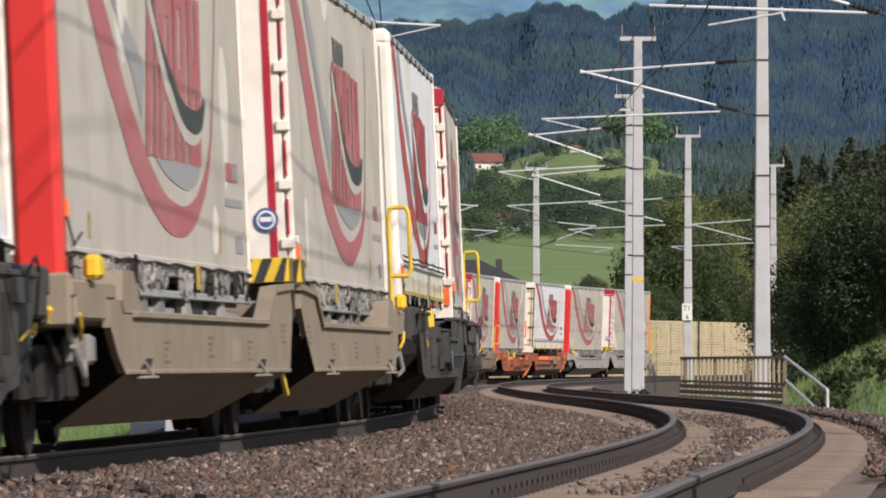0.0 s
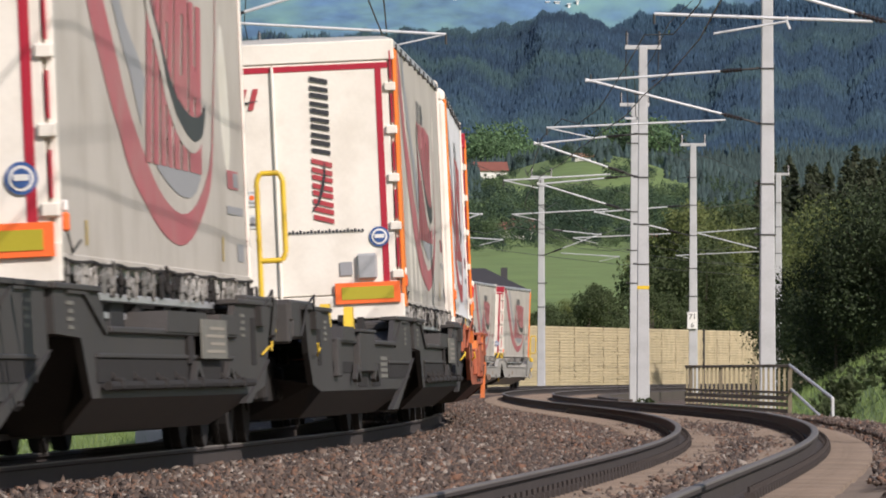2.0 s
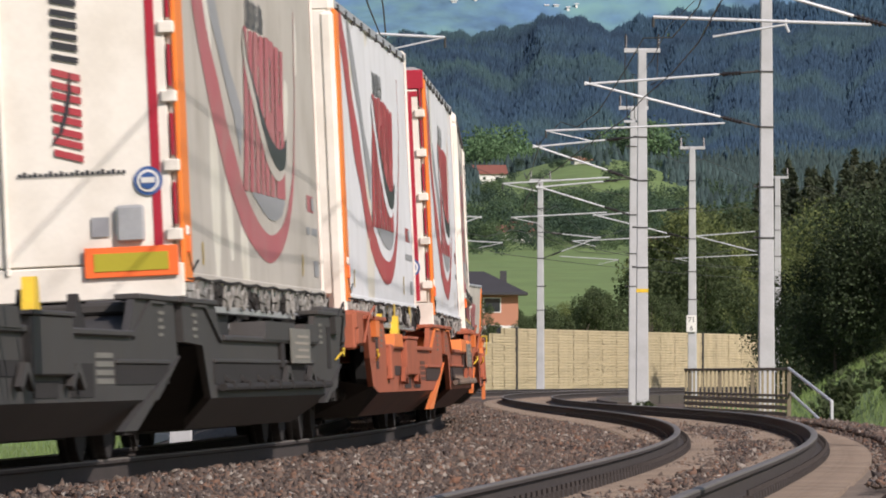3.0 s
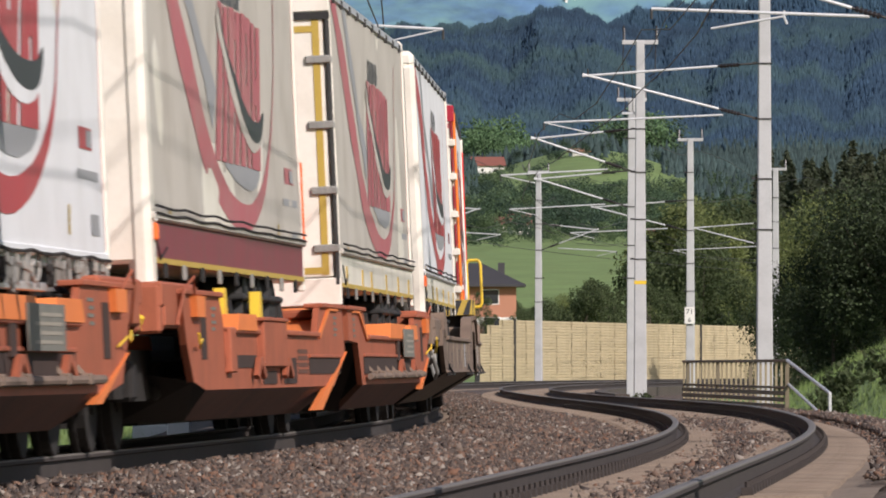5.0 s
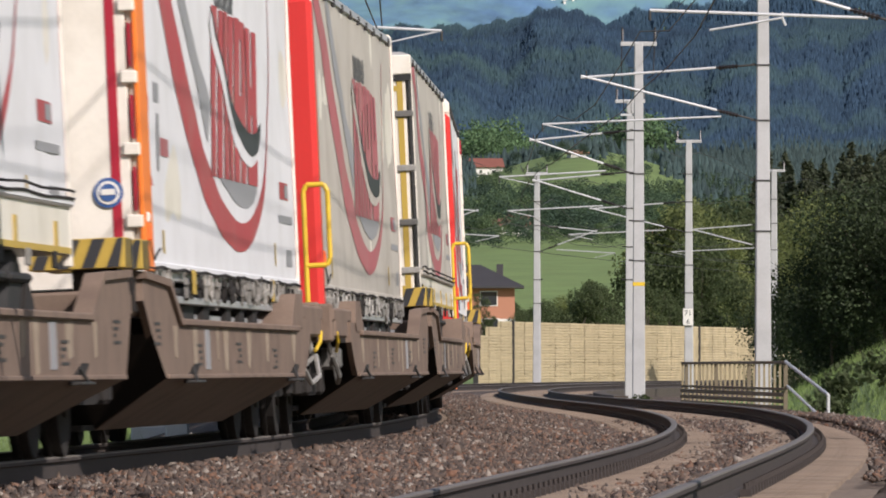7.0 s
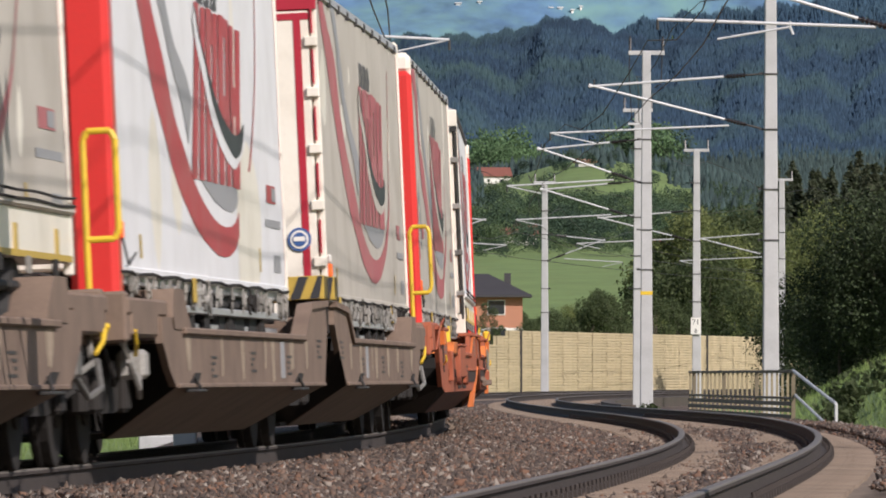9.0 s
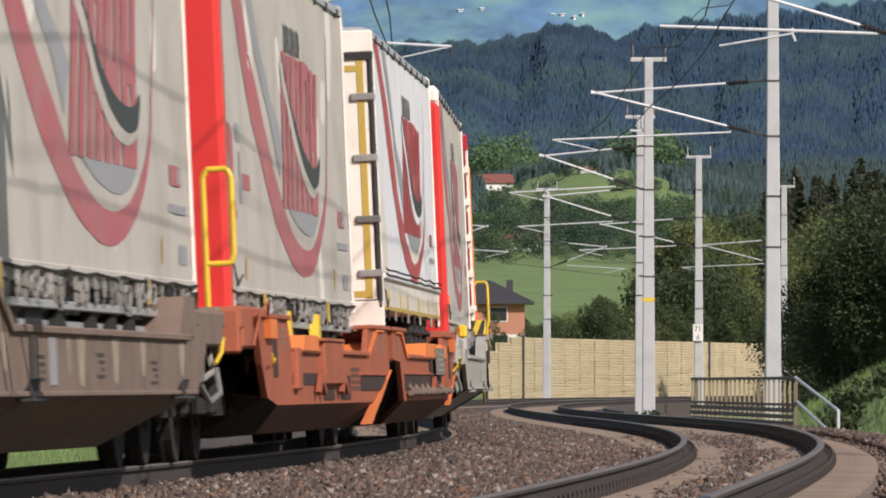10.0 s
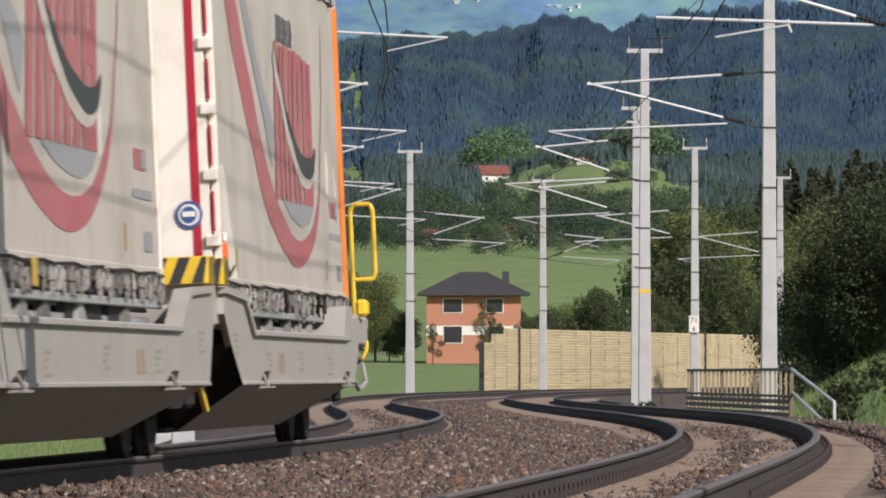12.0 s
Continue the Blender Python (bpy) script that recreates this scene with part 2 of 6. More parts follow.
M["pine"] = leafy(mat("dark_olive_pine", (0.086, 0.106, 0.062), 0.9, 0, 0.3, 0.1, 1.0, 0, dirt=(0.105, 0.108, 0.062), dirt_amount=0.7, rand=0.25, island=True), 0.45)
M["spruce_near"] = leafy(mat("hazed_green_spruce", (0.056, 0.092, 0.088), 0.9, 0, 0.3, 0.02, 0.3, 0, rand=0.3, island=True), 0.3)
M["far_ridge"] = mat("haze_tinted_far_slope", (0.085, 0.165, 0.270), 1.0, 0, 0.42, 0.014, 0.10, 0, dirt=(0.165, 0.310, 0.280), dirt_amount=1.0, spot=0.6)
M["hill_mid"] = leafy(mat("hazed_hillside_leaves", (0.060, 0.100, 0.054), 0.85, 0, 0.3, 0.05, 0.6, 0, rand=0.35, island=True), 0.3)
M["hill_light"] = leafy(mat("hazed_light_leaves", (0.095, 0.140, 0.062), 0.85, 0, 0.3, 0.05, 0.6, 0, rand=0.35, island=True), 0.3)
M["hill_dark"] = leafy(mat("hazed_dark_leaves", (0.040, 0.070, 0.046), 0.85, 0, 0.3, 0.05, 0.6, 0, rand=0.35, island=True), 0.3)
M["terra"] = mat("salmon_render", (0.46, 0.21, 0.13), 0.9, 0, 0.06, 0.5, 10, 0.1)
M["roof_dark"] = mat("dark_roof_tiles", (0.045, 0.042, 0.045), 0.7, 0, 0.12, 0.5, 5, 0.2)
M["roof_red"] = mat("red_roof_tiles", (0.20, 0.072, 0.052), 0.8, 0, 0.12, 0.5, 5, 0.2)
M["plaster"] = mat("white_plaster", (0.75, 0.73, 0.68), 0.9, 0, 0.05, 0.5, 10, 0.05)
M["glass_dark"] = mat("dark_window_glass", (0.03, 0.035, 0.04), 0.08, 0, 0.05, 1, 5, 0)


# ---- mesh helpers ----
SMALL = {"stencil_bars", "address_bars", "caption", "stripes", "black_print", "red_print", "grey_print"}


def obj(name, bm, material, parent=None, label=""):
    me = bpy.data.meshes.new(name)
    bmesh.ops.recalc_face_normals(bm, faces=bm.faces)
    bm.to_mesh(me)
    bm.free()
    return obj_of(name, me, material, parent, label)


def obj_of(name, me, material, parent=None, label=""):
    if not me.materials:
        me.materials.append(M[material] if isinstance(material, str) else material)
    ob = new(name, me)
    if parent is not None:
        ob.parent = parent
    if label:
        ob["label"] = label
    if name in SMALL:
        ob["kind"] = "stuff"
    return ob


part = obj


def mesh_from(name, verts, faces):
    me = bpy.data.meshes.new(name)
    me.from_pydata([tuple(v) for v in verts], [], faces)
    me.update()
    return me


def box(bm, x0, x1, y0, y1, z0, z1, bevel=0.0, m=None):
    """An axis-aligned block, with bevelled edges if asked."""
    r = bmesh.ops.create_cube(bm, size=1.0)
    vs = r["verts"]
    for v in vs:
        v.co = Vector(((x0 + x1) / 2 + v.co.x * (x1 - x0), (y0 + y1) / 2 + v.co.y * (y1 - y0), (z0 + z1) / 2 + v.co.z * (z1 - z0)))
    if m is not None:
        for v in vs:
            v.co = m @ v.co
    if bevel:
        es = list({e for v in vs for e in v.link_edges})
        bmesh.ops.bevel(bm, geom=es, offset=bevel, segments=1, affect="EDGES")
    return bm


def tube(bm, a, b, r0, r1=None, seg=8):
    a, b = Vector(a), Vector(b)
    d = b - a
    q = d.to_track_quat("Z", "Y").to_matrix().to_4x4()
    bmesh.ops.create_cone(bm, cap_ends=True, segments=seg, radius1=r0, radius2=r0 if r1 is None else r1, depth=d.length,
                          matrix=Matrix.Translation((a + b) / 2) @ q)
    return bm


def pipe(bm, pts, r, seg=6):
    for a, b in zip(pts[:-1], pts[1:]):
        tube(bm, a, b, r, r, seg)
    return bm


def prism(bm, poly, x0, x1):
    """A polygon in the y-z plane, pulled from x0 to x1."""
    a = [bm.verts.new((x0, y, z)) for y, z in poly]
    b = [bm.verts.new((x1, y, z)) for y, z in poly]
    n = len(poly)
    bm.faces.new(a)
    bm.faces.new(list(reversed(b)))
    for i in range(n):
        bm.faces.new((a[i], b[i], b[(i + 1) % n], a[(i + 1) % n]))
    return bm


def B():
    return bmesh.new()


# ---- ground ----
def smooth(a, b, x):
    t = np.clip((x - a) / (b - a), 0, 1)
    return t * t * (3 - 2 * t)


def ground_z(x, y):
    """Height of the land: a low railway formation in a valley meadow, rising to hills far ahead."""
    cx = np.interp(y, LINE_Y, LINE_X, left=START_X, right=LINE_X[-1]) + SPACING / 2 + np.where(y < 25, (y - 25) * START_H, 0)
    lat = x - cx
    z = -0.60 - 0.29 * smooth(4.6, 6.5, np.abs(lat)) + 0.0 * y
    bank = smooth(7.2, 12.5, lat) * smooth(110, 165, y) * (1 - smooth(215, 265, y))
    z = z + bank * 2.3
    z = z - 0.3 * smooth(-6, -10, lat)
    z = z + np.interp(y, [0, 450, 700, 850, 1000, 1250, 1500, 1900, 2300, 2500, 2600, 2750],
                      [0, 0.0, 1.2, 2.6, 5.0, 14, 21.8, 35, 48, 56, 57, 62])
    ang = np.where(y > 50, x / np.maximum(y, 50), 0)
    # meadow knoll in front of the forest
    z = z + 11.0 * np.exp(-((ang - 0.0180) / 0.0120) ** 2) * smooth(2150, 2500, y) * (1 - smooth(2650, 2950, y))
    # wooded hill with its spurs, a hollow, and a higher ridge behind it that climbs to one side
    crest = np.interp(ang, [-0.05, -0.0125, 0.0011, 0.0066, 0.0089, 0.0125, 0.0153, 0.0187, 0.025, 0.045, 0.07], [150, 153, 154, 155.4, 158.4, 161.6, 163, 158.3, 151, 158, 162])
    behind = np.interp(ang, [-0.05, 0.012, 0.0187, 0.0208, 0.0235, 0.0255, 0.0282, 0.0323, 0.0364, 0.05, 0.07], [160, 168, 174, 176.7, 181.4, 183.4, 184.9, 186.3, 188, 195, 205])
    wob = 1.2 * np.sin(ang * 1150) + 0.8 * np.sin(ang * 2650 + 1)
    hill = 62 + (crest - 62 + wob) * smooth(2700, 3950, y) ** 0.9
    spur = (np.sin(ang * 330 + y * 0.0022 + 0.6) + 0.6 * np.sin(ang * 760 - y * 0.0041)) * smooth(2900, 3200, y) * (1 - smooth(3450, 3850, y))
    hill = hill + 4.0 * spur
    back = crest - 14 + (behind - crest + 14 + wob) * smooth(4100, 4340, y) - 30 * smooth(4350, 4480, y)
    up = np.where(y < 3950, hill, np.where(y < 4100, crest + wob - (14 + wob) * smooth(3950, 4100, y), back))
    z = np.where(y > 2750, z - 62 + up, z)
    return z


def build_ground():
    ys = np.concatenate([np.arange(-300, 20, 40), np.arange(20, 420, 5), np.arange(420, 1600, 30), np.arange(1600, 4501, 50)])
    us = np.concatenate([[-40, -16, -8, -4, -2.5], np.arange(-1.6, 1.61, 0.04), [2.5, 4, 8, 16, 40]])
    vs, fs = [], []
    for y in ys:
        w = max(14.0, abs(y) * 0.07)
        c = float(np.interp(y, LINE_Y, LINE_X)) + SPACING / 2 if y < 400 else max(0.0, 14 * (1 - (y - 400) / 600))
        xs = c + us * w
        zs = ground_z(xs, np.full_like(xs, y))
        vs += [(float(a), float(y), float(b)) for a, b in zip(xs, zs)]
    n = len(us)
    for i in range(len(ys) - 1):
        for j in range(n - 1):
            a = i * n + j
            fs.append((a, a + 1, a + n + 1, a + n))
    g = obj_of("ground", mesh_from("ground", vs, fs), "grass")
    for p in g.data.polygons:
        p.use_smooth = True
    tagged(g, "green valley meadow with rough grass beside the railway", "ground", kind="structure")


build_ground()


def sweep(name, profile, s0, s1, step, lat, outer, material, parent=None, cap=True):
    """A profile (lateral, height) pulled along the line."""
    vs, fs = [], []
    ss = np.arange(s0, s1 + 0.01, step)
    n = len(profile)
    for s in ss:
        for dl, z in profile:
            vs.append(on_line(float(s), lat + dl, z, outer))
    for i in range(len(ss) - 1):
        for j in range(n):
            a, b = i * n + j, i * n + (j + 1) % n
            fs.append((a, b, b + n, a + n))
    if cap:
        fs.append(tuple(range(n)))
        fs.append(tuple(reversed(range((len(ss) - 1) * n, len(ss) * n))))
    return obj_of(name, mesh_from(name, vs, fs), material, parent)


def track_bed():
    prof = [(-4.6, -0.75), (-3.2, -0.33), (-1.45, -0.245), (0.85, -0.245), (0.98, -0.19), (1.3, -0.165), (2.37, -0.17), (3.0, -0.20), (3.35, -0.245),
            (SPACING + 1.45, -0.245), (SPACING + 2.1, -0.27), (SPACING + 3.6, -0.75)]
    vs, fs = [], []
    ss = np.concatenate([np.arange(0, 220, 0.5), np.arange(220, 560, 2.0)])
    n = 90
    lats = np.linspace(prof[0][0], prof[-1][0], n)
    zs = np.interp(lats, [p[0] for p in prof], [p[1] for p in prof])
    for s in ss:
        for l, z in zip(lats, zs):
            p = on_line(float(s), float(l), float(z), smooth(1.3, SPACING - 1.3, l))
            k = 0.35 if (abs(l) < 1.3 or abs(l - SPACING) < 1.3) else 1.0
            p.z += k * (0.010 * noise.noise(Vector((p.x * 1.1, p.y * 0.5, 3))) + 0.008 * noise.noise(p * 5)) - 0.012
            vs.append(p)
    for i in range(len(ss) - 1):
        for j in range(n - 1):
            a = i * n + j
            fs.append((a, a + 1, a + n + 1, a + n))
    bed = obj_of("ballast_bed", mesh_from("ballast_bed", vs, fs), "bed")
    tagged(bed, "bed of reddish-brown crushed stone ballast under two tracks", "ballast", kind="structure")


track_bed()
WEB = [(-0.075, -0.172), (0.075, -0.172), (0.075, -0.160), (0.012, -0.140), (0.010, -0.045), (0.036, -0.034),
       (0.036, -0.012), (-0.036, -0.012), (-0.036, -0.034), (-0.010, -0.045), (-0.012, -0.140), (-0.075, -0.160)]
HEAD = [(-0.0362, -0.014), (0.0362, -0.014), (0.0362, -0.006), (0.024, 0.0), (-0.024, 0.0), (-0.0362, -0.006)]
tracks = []
for outer in (False, True):
    tr = new("railway_track", None)
    tagged(tr, "railway track with rusty steel rails on concrete sleepers", "track", group="the two running tracks", kind="structure")
    for side in (-1, 1):
        lat = (SPACING if outer else 0.0) + side * GAUGE / 2
        sweep("rail", WEB, 0, 560, 1.0, lat, outer, "rail_side", tr)
        sweep("rail_head", HEAD, 0, 560, 1.0, lat, outer, "rail_head", tr)
    tracks.append(tr)


def sleeper_mesh():
    bm = B()
    # waisted concrete block: high at the rail seats, lower in the middle
    xs = [-1.3, -0.95, -0.45, 0, 0.45, 0.95, 1.3]
    zt = [-0.195, -0.172, -0.176, -0.205, -0.176, -0.172, -0.195]
    rows = []
    for x, z in zip(xs, zt):
        rows.append([bm.verts.new((x, -0.15, -0.40)), bm.verts.new((x, -0.105, z)), bm.verts.new((x, 0.105, z)), bm.verts.new((x, 0.15, -0.40))])
    for a, b in zip(rows[:-1], rows[1:]):
        for i in range(3):
            bm.faces.new((a[i], a[i + 1], b[i + 1], b[i]))
    bm.faces.new(rows[0])
    bm.faces.new(list(reversed(rows[-1])))
    bmesh.ops.recalc_face_normals(bm, faces=bm.faces)
    me = bpy.data.meshes.new("sleeper")
    bm.to_mesh(me)
    bm.free()
    return me


def clip_mesh():
    bm = B()
    for x in (-GAUGE / 2, GAUGE / 2):
        for d in (-0.115, 0.115):
            box(bm, x + d - 0.035, x + d + 0.035, -0.07, 0.07, -0.19, -0.125)
            tube(bm, (x + d, 0, -0.15), (x + d, 0, -0.09), 0.018, seg=6)
    bmesh.ops.recalc_face_normals(bm, faces=bm.faces)
    me = bpy.data.meshes.new("rail_fastening")
    bm.to_mesh(me)
    bm.free()
    return me


# ---- overhead line masts ----
def mast(y, lat, top, arm_dir, base_z, number=False, strap=False, push=False):
    """A tapered concrete mast with crosshead, cantilever arm and clamps; arm_dir -1 reaches left, +1 right."""
    p, s = beside(y, lat)
    _, _, h, _ = line(s)
    th = new("catenary_mast", None)
    th.matrix_world = Matrix.Translation((p.x, p.y, base_z)) @ Matrix.Rotation(-h, 4, "Z")
    tagged(th, "pale grey concrete catenary mast with insulated steel cantilever arm", "mast", group="catenary masts along the line")
    H = top - base_z
    bm = B()
    r = bmesh.ops.create_cone(bm, cap_ends=True, segments=4, radius1=0.255, radius2=0.165, depth=H, matrix=Matrix.Translation((0, 0, H / 2)) @ Matrix.Rotation(radians(45), 4, "Z"))
    bmesh.ops.bevel(bm, geom=list(bm.edges), offset=0.02, segments=1, affect="EDGES")
    part("post", bm, "concrete", th)
    if strap:
        part("marker_band", box(B(), -0.165, 0.165, -0.165, 0.165, 3.42, 3.52), "yellow", th, "yellow painted band")
    bm = B()
    box(bm, -0.5, 0.5, -0.07, 0.07, H - 0.10, H + 0.02, 0.01)
    part("crosshead", bm, "concrete", th)
    for sx in (-0.45, 0.45):
        bm = B()
        for i in range(5):
            tube(bm, (sx, 0, H + 0.03 + i * 0.07), (sx, 0, H + 0.07 + i * 0.07), 0.055, 0.04)
        tube(bm, (sx, 0, H - 0.05), (sx, 0, H + 0.42), 0.02)
        part("insulator", bm, "insulator", th)
    for z in (8.3, 7.2, 6.0, 4.7, 3.6):
        bm = B()
        w = 0.18 - 0.063 * (z - base_z) / H + 0.022
        box(bm, -w, w, -w, w, z - base_z, z - base_z + 0.03)
        box(bm, arm_dir * w, arm_dir * (w + 0.10), -0.04, 0.04, z - base_z, z - base_z + 0.05)
        part("clamp", bm, "dark_steel", th)
    # cantilever: upper tie and diagonal tube, both insulated, meeting over the track; registration tube and steady arm below
    d = arm_dir
    reach = abs(lat - (SPACING if d < 0 else 0.0)) - 0.12
    tip = Vector((reach * d, 0, 6.95 - base_z))
    for z0, name in ((7.22 - base_z, "top_tube"), (6.02 - base_z, "bracket_tube")):
        a = Vector((0.14 * d, 0, z0))
        q = (tip - a).normalized()
        part(name, tube(B(), a + q * 0.88, tip + q * 0.12, 0.027), "steel", th, "bright galvanised tube")
        part("arm_rod", tube(B(), a, a + q * 0.42, 0.022), "dark_steel", th)
        bm = B()
        for i in range(6):
            tube(bm, a + q * (0.42 + i * 0.07), a + q * (0.47 + i * 0.07), 0.055, 0.042)
        tube(bm, a + q * 0.38, a + q * 0.90, 0.022)
        part("insulator", bm, "insulator", th)
    if push:        # long tube past the wire, the steady arm hung back from it
        far_end = Vector(((reach + 0.77) * d, 0, 6.25 - base_z))
        part("registration_tube", tube(B(), (0.7 * d, 0, 6.13 - base_z), far_end, 0.026), "steel", th, "bright galvanised tube")
        joint = Vector(((reach - 1.30) * d, 0, 6.13 - base_z))
        part("arm_joint", pipe(B(), [joint + Vector((0, 0, 0.09)), joint, joint + Vector((0.05, 0, -0.12))], 0.022), "steel", th)
        part("steady_arm", tube(B(), joint, ((reach - 0.16) * d, 0, 5.94 - base_z), 0.018), "steel", th)
    else:
        far_end = Vector(((reach + 0.95) * d, 0, 5.93 - base_z))
        part("registration_tube", tube(B(), (0.9 * d, 0, 6.10 - base_z), far_end, 0.022), "steel", th)
        part("steady_arm", tube(B(), far_end, (reach * d, 0, 5.72 - base_z), 0.013), "steel", th)
    part("wire_clamp", tube(B(), tip, tip + Vector((0, 0, 0.14)), 0.018), "dark_steel", th)
    part("drop_bracket", tube(B(), far_end, far_end + Vector((0, 0, -0.16)), 0.02), "dark_steel", th)
    if strap:
        for x, z in ((-0.45, -1.9), (0.45, -0.9)):
            part("jumper_cable", pipe(B(), [(x, 0, H + 0.30), (x - 0.03, 0, H - 0.6), (x * 0.9, 0, H + z), (x * 0.5, 0, H + z - 0.1)], 0.014, 5), "insulator", th)
        part("jumper_bracket", box(B(), -0.5, 0, -0.03, 0.03, H - 2.03, H - 1.97), "steel", th)
    if number:
        sg = new("kilometre_sign", None)
        sg.matrix_world = th.matrix_world @ Matrix.Translation((-0.02, -0.245, 2.66 - base_z))
        tagged(sg, "small white kilometre plate with black figures on a mast", "sign")
        part("plate", box(B(), -0.2, 0.2, -0.015, 0.0, -0.33, 0.33, 0.004), "plaster", sg)
        for txt, z, size in (("71", 0.05, 0.30), ("6", -0.27, 0.26)):
            cu = bpy.data.curves.new("figures", "FONT")
            cu.body = txt
            cu.size = size
            cu.align_x = "CENTER"
            cu.extrude = 0.003
            ob = new("figures", cu)
            cu.materials.append(M["black_print"])
            ob.parent = sg
            ob.matrix_local = Matrix.Translation((0, -0.02, z)) @ Matrix.Rotation(radians(90), 4, "X")
            bpy.context.view_layer.update()
            me = bpy.data.meshes.new_from_object(ob)
            bpy.data.objects.remove(ob)
            ob = obj_of("figures", me, "black_print", sg)
            ob.matrix_local = Matrix.Translation((0, -0.02, z)) @ Matrix.Rotation(radians(90), 4, "X")
    return th


RIGHT = [(-8, 7.9), (42, 7.65), (88, 7.8), (130, 8.2), (180, 8.68), (230, 7.76), (280, 8.02), (330, 8.67), (380, 8.6), (430, 8.6)]
LEFT = [(30, -3.6), (80, -3.4), (130, -3.3), (180, -3.3), (230, -3.3), (283, -3.3), (334, -3.0), (384, -2.8)]
for y, lat in RIGHT:
    mast(y, lat, 9.65, -1, -0.5 if y < 300 else -0.3, number=(y == 330), strap=(y == 230), push=(y == 130))
for y, lat in LEFT:
    mast(y, lat, 9.65, 1, -0.5)


def wires():
    for lats, z in ((SPACING, 5.65), (SPACING, 7.05), (0.0, 5.65), (0.0, 7.05), (SPACING + 3.25, 10.0), (-3.3 + 0.45, 10.0)):
        cu = bpy.data.curves.new("overhead_wire", "CURVE")
        cu.dimensions = "3D"
        cu.bevel_depth = 0.012
        cu.bevel_resolution = 0
        sp = cu.splines.new("POLY")
        ss = np.arange(0, 470, 12.5)
        sp.points.add(len(ss) - 1)
        for i, s in enumerate(ss):
            p = on_line(float(s), lats, 0)
            sag = 0.9 * (1 - (2 * ((s + 20) % 50) / 50 - 1) ** 2) if z > 6 else 0.0
            zig = 0.2 * (1 if int((s + 20) // 50) % 2 else -1)
            sp.points[i].co = (p.x + zig * 0.5, p.y, z - sag, 1)
        ob = new("overhead_wire", cu)
        cu.materials.append(M["wire"])
        bpy.context.view_layer.update()
        me = bpy.data.meshes.new_from_object(ob)
        bpy.data.objects.remove(ob)
        w = obj_of("overhead_wire", me, "wire")
        tagged(w, "thin dark overhead line wire strung between masts", "wire", group="overhead wires", kind="structure")


wires()


# ---- noise barrier beyond the curve ----
def noise_wall():
    wall = new("noise_barrier", None)
    tagged(wall, "long noise barrier of pale timber panels between dark posts", "barrier", kind="structure")
    # plan of the barrier, ends at the field on the left
    pts = [Vector((1.8, 391, 0)), Vector((4.2, 405, 0)), Vector((9.0, 428, 0)), Vector((15, 455, 0)), Vector((22.5, 490, 0)), Vector((34, 540, 0))]
    rng = random.Random(4)
    meshes = []
    for k in range(8):
        bm = B()
        h = 0.135
        # rough-faced board: a strip with an uneven front
        n = 15
        rows = []
        for i in range(n):
            x = i / (n - 1)
            d = rng.uniform(-0.036, 0.012)
            dz = rng.uniform(-0.012, 0.012)
            rows.append([bm.verts.new((x, 0.03, 0)), bm.verts.new((x, -0.032 + d, 0.004)), bm.verts.new((x, -0.045 + d, h * 0.5 + dz)),
                         bm.verts.new((x, -0.032 + d, h)), bm.verts.new((x, 0.03, h))])
        for a, b in zip(rows[:-1], rows[1:]):
            for i in range(4):
                bm.faces.new((a[i], a[i + 1], b[i + 1], b[i]))
        bmesh.ops.recalc_face_normals(bm, faces=bm.faces)
        me = bpy.data.meshes.new("board")
        bm.to_mesh(me)
        bm.free()
        meshes.append(me)
    seg = 4.0
    first = 0
    count = 0
    rest_v, rest_f = [], []
    for a, b in zip(pts[:-1], pts[1:]):
        L = (b - a).length
        n = max(1, round(L / seg))
        for i in range(n):
            p, q = a.lerp(b, i / n), a.lerp(b, (i + 1) / n)
            w = (q - p).length
            ang = math.atan2(q.y - p.y, q.x - p.x)
            zb = -0.35
            rows = 23 if first > 1 else (18, 21)[first]
            T = Matrix.Translation((p.x, p.y, zb)) @ Matrix.Rotation(ang, 4, "Z")
            first += 1
            dark = first in (1, 4, 13, 17)
            bm = box(B(), -0.10, 0.10, -0.13 if dark else -0.03, 0.09, 0, rows * 0.14 + (0.04 if dark else -0.02))
            po = part("post", bm, "dark_steel" if dark else "wall_board", wall)
            po.matrix_local = T
            bm = box(B(), 0.08, w - 0.08, 0.04, 0.10, 0, rows * 0.14)
            pa = part("panel", bm, "wall_board", wall)
            pa.matrix_local = T
            for r in range(rows):
                if count < 300:
                    ob = obj_of("board", meshes[rng.randrange(8)], "wall_board", wall)
                    ob.matrix_local = T @ Matrix.Translation((0.06, 0, r * 0.14)) @ Matrix.Diagonal((w - 0.12, 1, 1, 1))
                    count += 1
                else:
                    me = meshes[rng.randrange(8)]
                    base = len(rest_v)
                    X = T @ Matrix.Translation((0.06, 0, r * 0.14)) @ Matrix.Diagonal((w - 0.12, 1, 1, 1))
                    rest_v += [X @ v.co for v in me.vertices]
                    rest_f += [tuple(base + k for k in f.vertices) for f in me.polygons]
    ob = obj_of("boards", mesh_from("boards", rest_v, rest_f), "wall_board", wall)
    ob["kind"] = "stuff"


noise_wall()


